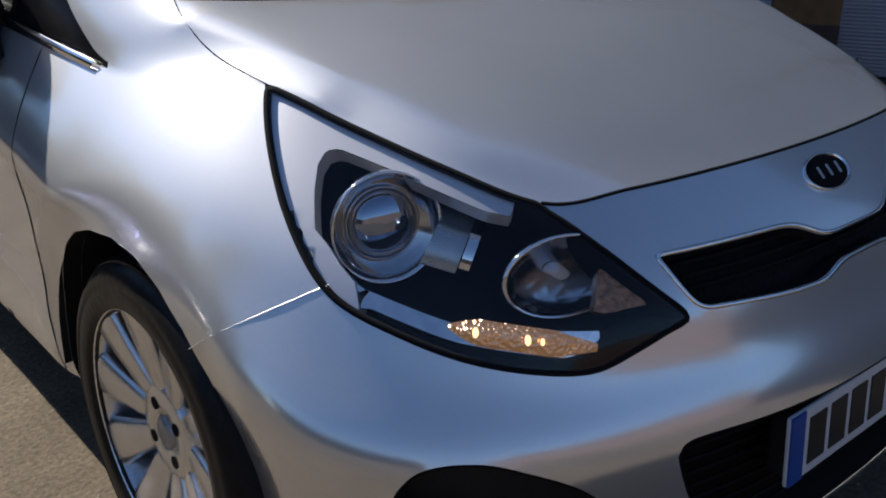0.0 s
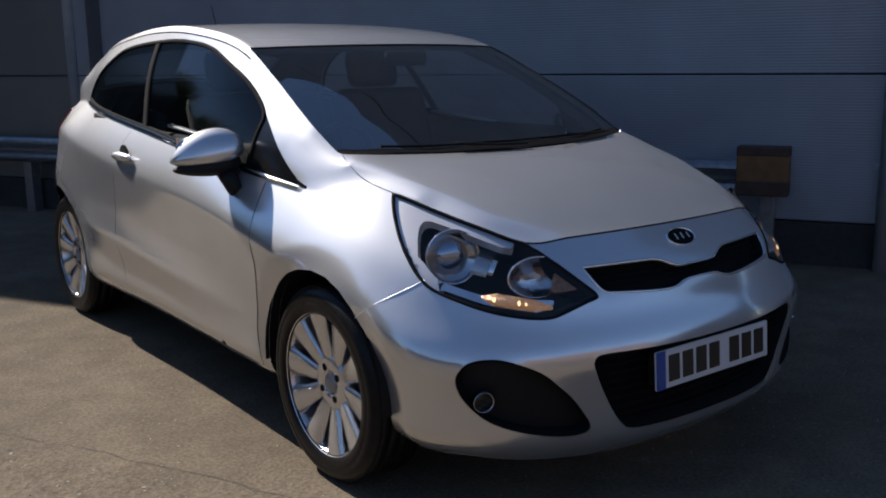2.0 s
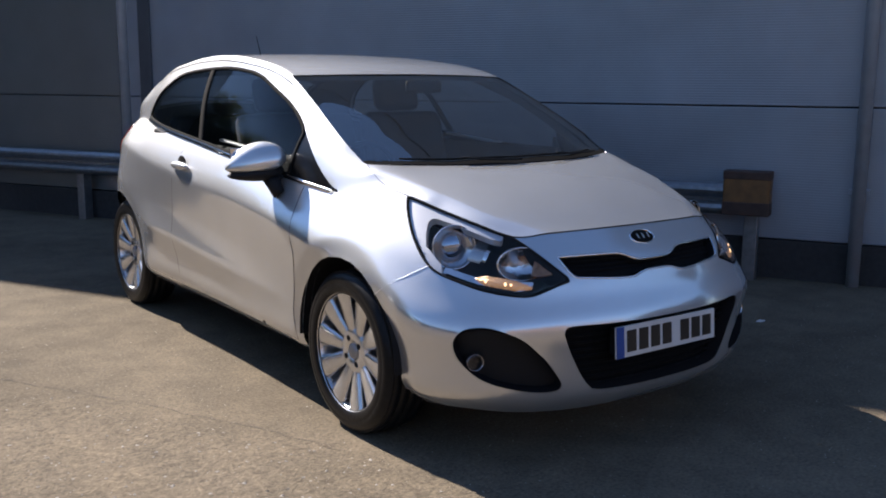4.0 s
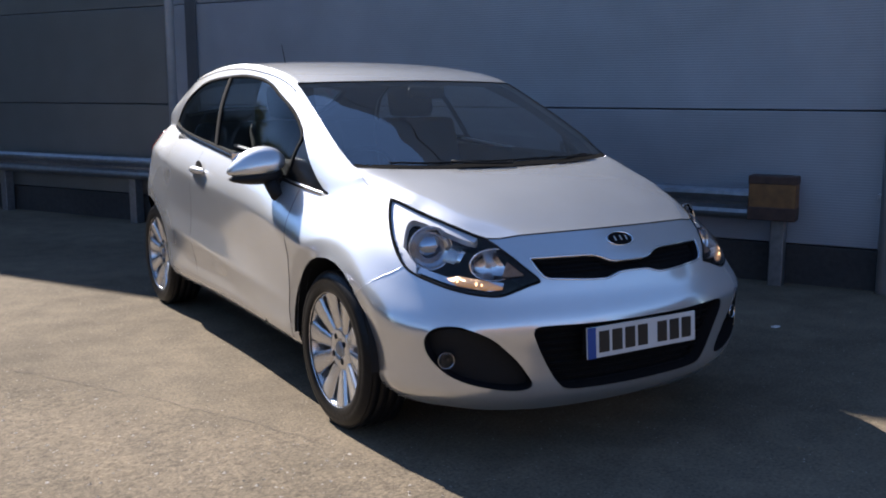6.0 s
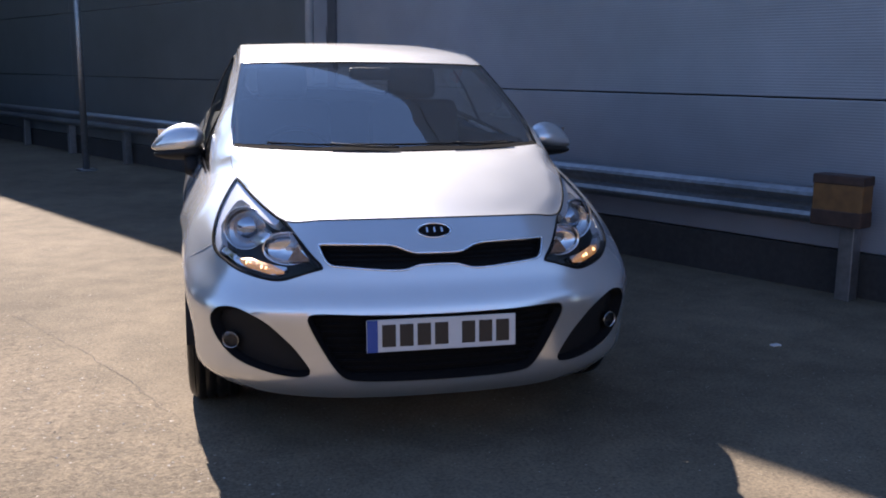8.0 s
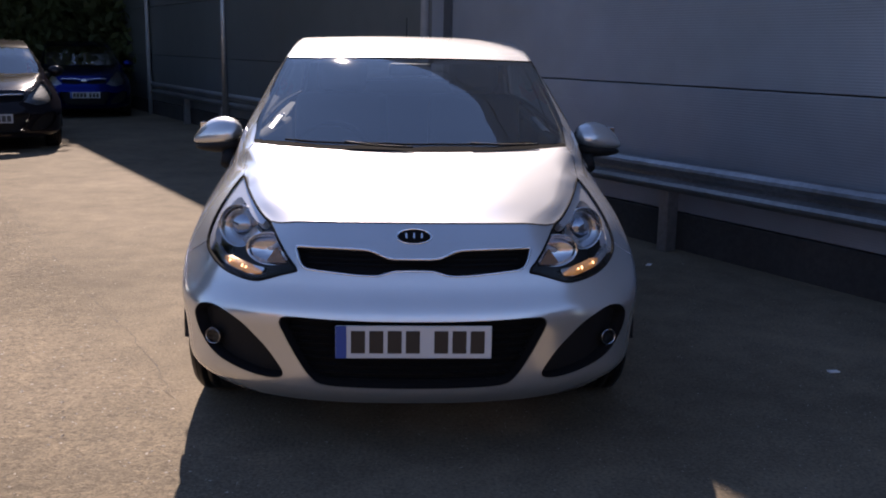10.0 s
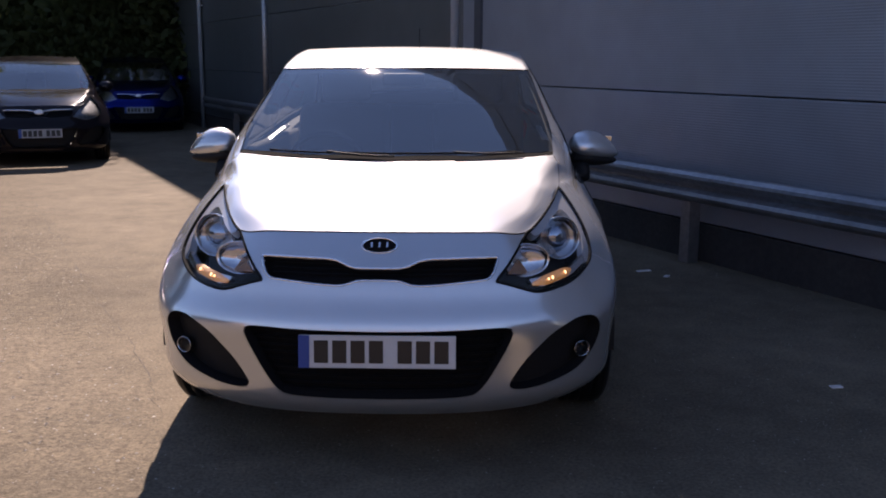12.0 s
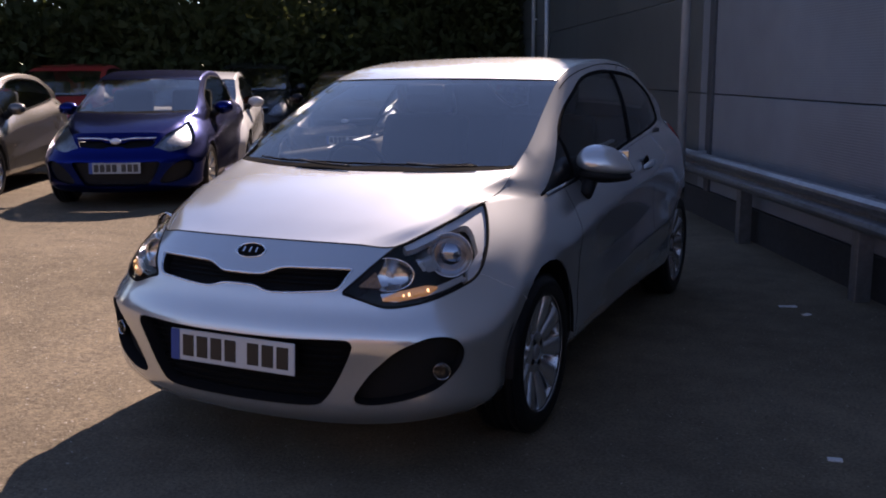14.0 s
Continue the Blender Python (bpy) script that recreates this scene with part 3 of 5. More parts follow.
def ribbon(points, widths, lift):
    """A flat strip along (place, normal) pairs; widths: one, or one for each pair."""
    verts, faces = [], []
    for i, (p, n) in enumerate(points):
        width = widths[i] if isinstance(widths, list) else widths
        d = np.array(points[min(i + 1, len(points) - 1)][0]) - np.array(points[max(i - 1, 0)][0])
        s = np.cross(d, n)
        s /= np.linalg.norm(s) + 1e-9
        verts += [p + n * (lift - 0.003) - s * width / 2, p + n * lift - s * width / 2, p + n * lift + s * width / 2, p + n * (lift - 0.003) + s * width / 2]
        if i:
            for k in range(3):
                faces.append((4 * i - 4 + k, 4 * i - 3 + k, 4 * i + 1 + k, 4 * i + k))
    return verts, faces


def resampled(points, step=0.02):
    out = []
    for a, b in zip(points, points[1:]):
        a, b = np.array(a, float), np.array(b, float)
        n = max(1, int(np.linalg.norm(b - a) / step))
        out += [a + (b - a) * k / n for k in range(n)]
    return out + [np.array(points[-1], float)]


LAMP = [(0.387, 0.097, 0.635), (0.42, 0.104, 0.625), (0.475, 0.12, 0.606), (0.534, 0.149, 0.589), (0.625, 0.235, 0.603), (0.685, 0.335, 0.631), (0.722, 0.437, 0.665), (0.722, 0.53, 0.735),
        (0.70, 0.61, 0.81), (0.662, 0.675, 0.868), (0.645, 0.668, 0.874), (0.60, 0.50, 0.831), (0.553, 0.378, 0.797), (0.50, 0.266, 0.766), (0.465, 0.20, 0.728), (0.425, 0.14, 0.68)]
GRILLE = [(0, 0.68), (0.085, 0.68), (0.13, 0.7), (0.16, 0.707), (0.3, 0.709), (0.402, 0.709), (0.388, 0.67), (0.372, 0.643), (0.3, 0.637), (0.19, 0.628), (0.12, 0.626), (0.095, 0.634), (0.07, 0.643), (0, 0.644)]
GRILLE += [(-x, z) for x, z in GRILLE[-2:0:-1]]
LOWER = [(0, 0.487), (0.25, 0.489), (0.41, 0.492), (0.446, 0.483), (0.45, 0.462), (0.42, 0.395), (0.375, 0.315), (0.34, 0.271), (0.305, 0.253), (0.2, 0.248), (0, 0.246)]
LOWER += [(-x, z) for x, z in LOWER[-2:0:-1]]
FOG = [(0.768, 0.44), (0.757, 0.475), (0.735, 0.492), (0.70, 0.498), (0.66, 0.491), (0.588, 0.456), (0.534, 0.408), (0.495, 0.368), (0.455, 0.312), (0.442, 0.285), (0.452, 0.268), (0.49, 0.262), (0.56, 0.27), (0.65, 0.295), (0.71, 0.33), (0.752, 0.385)]
WINDOW = [(1.03, 0.872), (1.5, 0.918), (2.3, 0.99), (3.0, 1.05), (3.2, 1.068), (3.29, 1.078), (3.3, 1.1), (3.285, 1.13), (3.23, 1.20), (3.12, 1.265), (2.91, 1.33), (2.42, 1.358), (2.13, 1.345), (1.95, 1.318), (1.78, 1.265), (1.6, 1.205), (1.45, 1.135), (1.3, 1.04), (1.17, 0.95), (1.07, 0.893)]
BLADE = [(0.861, 0.735), (0.862, 0.773), (0.857, 0.803), (0.845, 0.818), (0.826, 0.82), (0.764, 0.805), (0.705, 0.787), (0.633, 0.765), (0.60, 0.76), (0.58, 0.80), (0.75, 0.9), (0.95, 0.93), (1.05, 0.8), (0.9, 0.66), (0.80, 0.64), (0.808, 0.685), (0.826, 0.70), (0.845, 0.722)]
TRAY = [(0.81, 0.683), (0.685, 0.652), (0.486, 0.637), (0.50, 0.622), (0.536, 0.608), (0.68, 0.630), (0.80, 0.662)]
WEDGE = [(0.487, 0.708), (0.50, 0.657), (0.42, 0.66)]


def arc(cy, cz, r, n=28):
    return [(cy + r * math.cos(2 * math.pi * k / n), cz + r * math.sin(2 * math.pi * k / n)) for k in range(n)]


def car_skins():
    flank, upper = body_grids()
    a, c = Skin(flank), Skin(upper)
    front = lambda p: p[1] < 0.9
    side = lambda p: p[0] > 0.55
    a.cut("arch_front", arc(AXLE_F, RADIUS, 0.345), view_side, lambda p: p[0] > 0.6)
    a.cut("arch_rear", arc(AXLE_R, RADIUS, 0.345), view_side, lambda p: p[0] > 0.6)
    a.cut("headlamp", rounded([view_lamp(p) for p in LAMP], 4), view_lamp, front)
    a.cut("grille", GRILLE, view_front, lambda p: p[1] < 0.4)
    a.cut("lower_grille", rounded(LOWER, 4), view_front, lambda p: p[1] < 0.4)
    a.cut("fog_recess", rounded(FOG, 5), view_front, lambda p: p[1] < 0.6)
    a.cut("bumper", [(-1, -1), (0.60, -1), (0.60, 0.50), (0.585, 0.555), (0.41, 0.678), (0.33, 0.68), (0.30, 0.73), (-1, 0.73)], view_side)
    a.cut("door", [(1.205, 0.255), (2.50, 0.255), (2.54, 0.6), (2.48, 0.95), (2.46, 1.2), (1.27, 1.2), (1.235, 0.87), (1.172, 0.61), (1.195, 0.49), (1.222, 0.37)], view_side, side)
    a.cut("tail_lamp", rounded([(3.70, 0.82), (3.62, 0.9), (3.55, 0.99), (3.62, 1.03), (3.8, 1.03), (3.9, 0.97), (3.9, 0.82)], 4), view_side, lambda p: p[0] > 0.5)
    c.cut("bonnet", [(-0.1, 0.1), (0.51, 0.25), (0.58, 0.38), (0.63, 0.525), (0.656, 0.672), (0.664, 0.80), (0.668, 0.88), (0.664, 0.93), (0.652, 0.972), (0.60, 0.97), (0.35, 0.875), (-0.1, 0.83)], view_plan)
    rows = np.cumsum([0] + SPANS[3:15])
    c.region[rows[4]:][c.region[rows[4]:] == "bonnet"] = "shell"
    c1 = COLS[0] + COLS[1]
    glass_lo, glass_hi = rows[4] + 2, rows[7] - 1
    c.region[rows[4]:glass_lo, c1 - 1:] = np.where(c.region[rows[4]:glass_lo, c1 - 1:] == "bonnet", "bonnet", "cowl")
    held = c.region.copy()
    c.region[:rows[4]] = c.region[glass_hi:] = c.region[:, :c1] = "held"
    c.region[rows[4]:glass_lo][c.region[rows[4]:glass_lo] == "cowl"] = "shell"
    c.cut("windscreen", [(-0.1, 0.5), (0.9, 0.5), (0.9, 1.6), (-0.1, 1.6)], view_front)
    c.region[c.region == "held"] = held[c.region == "held"]
    low = c.region[rows[4]:glass_lo]
    low[low == "windscreen"] = "cowl"
    edge = c.region[rows[4]:glass_lo, :c1]
    edge[edge == "cowl"] = "shell"
    c.region[rows[10] + 2:rows[11] + 3, c1 + 2:] = "rear_window"
    c.cut("side_window", rounded(WINDOW, 4), view_side, lambda p: p[0] > 0.4)
    c.cut("sail", [(1.0, 0.8), (1.385, 0.8), (1.36, 1.3), (1.0, 1.3)], view_side, lambda p: p[0] > 0.4, ("side_window",))
    return a, c


def both(piece):
    """A half piece and its mirror image in one, welded at the middle."""
    v, f = piece
    mv, mf = mirrored(v, f)
    n = len(v)
    return list(v) + mv, list(f) + [tuple(i + n for i in q) for q in mf]


def welded(name, piece, mat):
    me = mesh_of(name, *piece, mat)
    bm = bmesh.new()
    bm.from_mesh(me)
    bmesh.ops.remove_doubles(bm, verts=bm.verts, dist=0.0008)
    bm.to_mesh(me)
    bm.free()
    me.shade_smooth()
    return me


def moved(piece, f):
    return [f(np.array(v)) for v in piece[0]], piece[1]


# ---------- wheels ----------
def wheel_data():
    """Meshes of a wheel turned about x, its outer face towards +x."""
    R, w = RADIUS, 0.0975
    tyre = [(0.219, -w * 0.86), (0.23, -w), (0.256, -w * 1.04), (0.287, -w * 0.98), (0.301, -w * 0.84), (0.307, -w * 0.7)]
    for k in range(4):
        c = -w * 0.62 + k * w * 0.41
        tyre += [(R, c - 0.013), (R, c + 0.013), (R - 0.008, c + 0.016), (R - 0.008, c + 0.022)]
    tyre += [(0.307, w * 0.74), (0.301, w * 0.84), (0.285, w * 0.99), (0.268, w * 1.04), (0.265, w * 1.02), (0.258, w * 1.05), (0.238, w * 1.02), (0.23, w), (0.219, w * 0.86)]
    rim = [(0.214, -0.085), (0.224, 0.07), (0.234, 0.087), (0.231, 0.094), (0.224, 0.091), (0.216, 0.07), (0.21, 0.0), (0.203, -0.085)]
    data = {"tyre": mesh_of("tyre", *lathe(tyre, 72), TYRE), "rim": mesh_of("rim", *lathe(rim, 64), ALLOY)}
    data["brake_disc"] = mesh_of("brake_disc", *lathe([(0.0, 0.012), (0.07, 0.012), (0.072, 0.0), (0.14, 0.0), (0.14, -0.02), (0.0, -0.02)], 40), DISC)
    data["backing"] = mesh_of("backing", *lathe([(0.0, -0.05), (0.19, -0.05), (0.19, -0.06), (0, -0.06)], 32), BLACK)
    data["hub"] = mesh_of("hub", *lathe([(0.031, 0.06), (0.033, 0.064), (0.06, 0.065), (0.078, 0.0635), (0.088, 0.058), (0.09, 0.03), (0.088, 0.0)], 40), ALLOY)
    data["hub_cap"] = mesh_of("hub_cap", *lathe([(0.0, 0.069), (0.024, 0.068), (0.03, 0.063), (0.031, 0.05)], 28), CAP)
    bm = bmesh.new()
    rings = []
    for r, x, hw, th in ((0.07, 0.058, 0.02, 0.03), (0.102, 0.065, 0.0285, 0.026), (0.155, 0.074, 0.037, 0.022), (0.222, 0.084, 0.0515, 0.016)):
        rings.append([bm.verts.new(v) for v in ((x - th, -hw * 0.9, r), (x - 0.005, -hw, r), (x + 0.002, -hw * 0.6, r), (x + 0.002, hw * 0.6, r), (x - 0.005, hw, r), (x - th, hw * 0.9, r))])
    for a, b in zip(rings, rings[1:]):
        for k in range(6):
            bm.faces.new((a[k], a[(k + 1) % 6], b[(k + 1) % 6], b[k]))
    bmesh.ops.recalc_face_normals(bm, faces=bm.faces)
    me = bpy.data.meshes.new("spoke")
    bm.to_mesh(me)
    bm.free()
    me.shade_smooth()
    me.materials.append(ALLOY)
    data["spoke"] = me
    # black plug for the shade inside a nut hole of the hub
    bm = bmesh.new()
    rod(bm, (0.05, 0, 0), (0.0662, 0, 0), 0.0115, 0.0115, 14)
    me = bpy.data.meshes.new("nut_hole")
    bm.to_mesh(me)
    bm.free()
    me.materials.append(SEAL)
    data["nut_hole"] = me
    return data


WHEEL = wheel_data()


def add_wheel(car, x, y, z, turn=0.0, side=1, size=1.0):
    w = put("wheel", WHEEL["tyre"], car, "", pose(x, y, z, 0, 0, (0 if side > 0 else 180) + turn) @ pose(0, 0, 0, 11) @ Matrix.Diagonal((size, size, size, 1)))
    w["label"] = "black tyre on a ten-spoke silver alloy"
    for name in ("rim", "brake_disc", "backing", "hub", "hub_cap"):
        put(name, WHEEL[name], w)
    for k in range(10):
        put("spoke", WHEEL["spoke"], w, "", pose(0, 0, 0, 36 * k))
    for k in range(4):
        a = radians(90 * k + 20)
        put("nut_hole", WHEEL["nut_hole"], w, "", pose(0, 0.053 * math.cos(a), 0.053 * math.sin(a)))
    return w


SKIN_A, SKIN_C = car_skins()
LAMP_SKIN = Skin(SKIN_A.g)
LAMP_SKIN.region[SKIN_A.region == "headlamp"] = "headlamp"
for _name, _poly in (("blade", BLADE), ("tray", TRAY), ("wedge", WEDGE)):
    LAMP_SKIN.cut(_name, _poly, view_lamp, lambda p: p[1] < 0.9, ("headlamp",))


def joined(*pieces):
    verts, faces = [], []
    for v, f in pieces:
        n = len(verts)
        verts += list(v)
        faces += [tuple(i + n for i in q) for q in f]
    return verts, faces


def liner(y, lip):
    """Half-drum wheel housing, open below and outwards."""
    prof, verts, faces, n = [(0.347, lip), (0.36, 0.6), (0.36, 0.5), (0.02, 0.49)], [], [], 22
    for i in range(n + 1):
        a = math.pi * (i / n * 1.04 - 0.02)
        verts += [(x - 0.3 * max(0, y + r * math.cos(a) - 3.42), y + r * math.cos(a), RADIUS + r * math.sin(a)) for r, x in prof]
    for i in range(n):
        faces += [(4 * i + k, 4 * i + k + 1, 4 * i + 5 + k, 4 * i + 4 + k) for k in range(3)]
    return verts, faces


def shell_parts(car, coat, squash=None):
    """The painted panels, glass and openings that every car here has. Returns the parts by name."""
    f = squash or (lambda v: v)
    made = {}

    def add(name, piece, mat, label="", weld=True):
        piece = moved(piece, f)
        me = welded(name, piece, mat) if weld else mesh_of(name, *piece, mat)
        made[name] = put(name, me, car, label)
        return made[name]

    add("body_shell", both(joined(SKIN_A.piece("shell"), SKIN_C.piece("shell"))), coat)
    add("bumper", both(SKIN_A.piece("bumper", 0.0, 0.012)), coat)
    add("bonnet", both(SKIN_C.piece("bonnet", 0.0005, 0.012)), coat)
    for name, piece, off in (("windscreen", SKIN_C, -0.004), ("rear_window", SKIN_C, -0.004)):
        pane = add(name, both(piece.piece(name, off)), GLASS)
        pane.visible_shadow = False
    add("cowl", both(SKIN_C.piece("cowl", -0.006)), SEAL)
    for flipx in (False, True):
        g = (lambda p: mirrored(*p)) if flipx else (lambda p: p)
        made["door"] = put("door", welded("door", moved(g(SKIN_A.piece("door", 0.001, 0.012)), f), coat), car)
        ob = put("side_window", welded("side_window", moved(g(SKIN_C.piece("side_window", -0.004)), f), SIDE_GLASS), made["door"])
        ob.visible_shadow = False
        put("window_seal", mesh_of("window_seal", *moved(g(SKIN_C.band("side_window", 0.012, 0.004, 0.0015, 0.01)), f), SEAL), made["door"])
        put("sail_panel", welded("sail_panel", moved(g(SKIN_C.piece("sail", -0.003, 0.01)), f), GLOSS_BLACK), made["door"], "glossy black corner panel of the door window")
        put("tail_lamp", welded("tail_lamp", moved(g(SKIN_A.piece("tail_lamp", 0.006, 0.02)), f), TAIL), car)
        for y in (AXLE_F, AXLE_R):
            put("wheel_housing", mesh_of("wheel_housing", *moved(g(liner(y, 0.856 if y < 2 else 0.825)), f), BLACK), car)
    add("underbody", both(([(0, 0.45, 0.2), (0.55, 0.45, 0.2), (0.66, 1.15, 0.2), (0.74, 1.2, 0.2), (0.74, 3.0, 0.2), (0.66, 3.05, 0.2), (0.6, 3.85, 0.25), (0, 3.9, 0.25)], [(0, 1, 2, 3, 4, 5, 6, 7)])), BLACK)
    return made


def seat_meshes():
    bm = bmesh.new()
    box(bm, 0, 0, 0.13, 0.5, 0.52, 0.16, 0.05)
    base = bm
    bm = bmesh.new()
    box(bm, 0, 0.33, 0.47, 0.5, 0.13, 0.62, 0.05, Matrix.Rotation(radians(-18), 4, "X"))
    back = bm
    bm = bmesh.new()
    box(bm, 0, 0.46, 0.86, 0.27, 0.09, 0.18, 0.04, Matrix.Rotation(radians(-14), 4, "X"))
    return base, back, bm


def cabin(car):
    for x in (-0.36, 0.36):
        for name, bm in zip(("seat", "seat_back", "headrest"), seat_meshes()):
            bmesh.ops.transform(bm, matrix=Matrix.Translation((x, 1.85, 0.36)), verts=bm.verts)
            part(name, bm, CLOTH, car, "", True)
        for dx in (-0.07, 0.07):
            bm = bmesh.new()
            rod(bm, (x + dx, 2.26, 1.08), (x + dx, 2.3, 1.17), 0.006, None, 8)
            part("headrest_post", bm, CHROME, car, "", True)
    bm = box(bmesh.new(), 0, 2.85, 0.5, 1.2, 0.5, 0.2, 0.06)
    part("rear_seat", bm, CLOTH, car, "", True)
    bm = box(bmesh.new(), 0, 3.12, 0.8, 1.2, 0.14, 0.6, 0.05, Matrix.Rotation(radians(-20), 4, "X"))
    part("rear_seat_back", bm, CLOTH, car, "", True)
    bm = box(bmesh.new(), 0, 1.2, 0.83, 1.3, 0.5, 0.2, 0.07)
    part("dashboard", bm, BLACK, car, "", True)
    for x in (-0.69, 0.69):
        bm = bmesh.new()
        box(bm, x, 1.95, 0.70, 0.05, 1.25, 0.55, 0.02)
        trim = part("door_lining", bm, CLOTH, car, "", True)
        bm = box(bmesh.new(), x * 1.052, 2.25, 0.955, 0.085, 1.5, 0.024, 0.006, Matrix.Rotation(radians(5), 4, "X"))
        part("lining_ledge", bm, LINER, trim)
        # pale strip added in place of a streak of sunlight along the door top
        bm = bmesh.new()
        box(bm, x + 0.004, 1.96, 0.982, 0.03, 0.62, 0.012, 0.004, Matrix.Rotation(radians(4), 4, "X"))
        part("sun_streak_strip", bm, SATIN, trim, "pale strip standing in for a streak of sun along the door lining", True)
    put("headliner", welded("headliner", both(SKIN_C.piece("shell", -0.028)), LINER), car, "grey cloth lining of the roof and pillars")
    put("inner_lining", welded("inner_lining", both(SKIN_A.piece("shell", -0.035)), LINER), car)
    v, fc = lathe([(0.18 + 0.014 * math.cos(a), 0.014 * math.sin(a)) for a in np.linspace(0, 2 * math.pi, 9)], 32)
    put("steering_wheel", mesh_of("steering_wheel", v, fc, BLACK), car, "", pose(-0.36, 1.52, 0.86, 0, -25, 90))
    bm = box(bmesh.new(), 0, 2.3, 0.24, 1.35, 2.6, 0.04)
    part("cabin_floor", bm, CLOTH, car)
    bm = box(bmesh.new(), 0, 1.52, 1.27, 0.2, 0.03, 0.06, 0.015)
    part("interior_mirror", bm, BLACK, car, "", True)


def ring(bm_radius, thick, depth, sides=32):
    return lathe([(bm_radius, 0), (bm_radius + thick * 0.5, depth), (bm_radius + thick, depth), (bm_radius + thick, -depth), (bm_radius, -depth), (bm_radius, 0)], sides)


def bowl(radius, depth, sides=32):
    return lathe([(radius * math.sin(a), -depth * math.cos(a)) for a in np.linspace(0.02, math.pi / 2, 9)], sides)


def dome(radius, height, sides=32):
    return lathe([(max(radius * math.sin(a), 1e-4), height * math.cos(a)) for a in np.linspace(0.0, math.pi / 2, 8)], sides)


def facing(p, direction):
    """Pose of a turned form at p whose axis (x) points along direction."""
    q = Vector(direction).to_track_quat("X", "Z")
    return Matrix.Translation(p) @ q.to_matrix().to_4x4()


def tilted_plate(car, p, rx, w=0.52, h=0.111, groups=(4, 3), label="white number plate with dark plain bars", face=PLATE):
    """Number plate with a blue end band and plain dark bars for its characters."""
    bm = box(bmesh.new(), 0, 0, 0, w, 0.008, h, 0.003)
    pl = part("number_plate", bm, face, car, label)
    pl.matrix_basis = Matrix.Translation(p) @ pose(0, 0, 0, rx)
    bm = box(bmesh.new(), -w / 2 + 0.019, -0.0045, 0, 0.036, 0.004, h - 0.002)
    part("country_band", bm, PLATE_BLUE, pl, "blue end band")
    x = -w / 2 + 0.052
    for k in range(sum(groups)):
        if k == groups[0]:
            x += 0.034
        bm = box(bmesh.new(), x + 0.0235, -0.0045, 0, 0.047, 0.003, 0.076, 0.001)
        part("plain_bar", bm, PLATE_INK, pl)
        x += 0.0605
    return pl


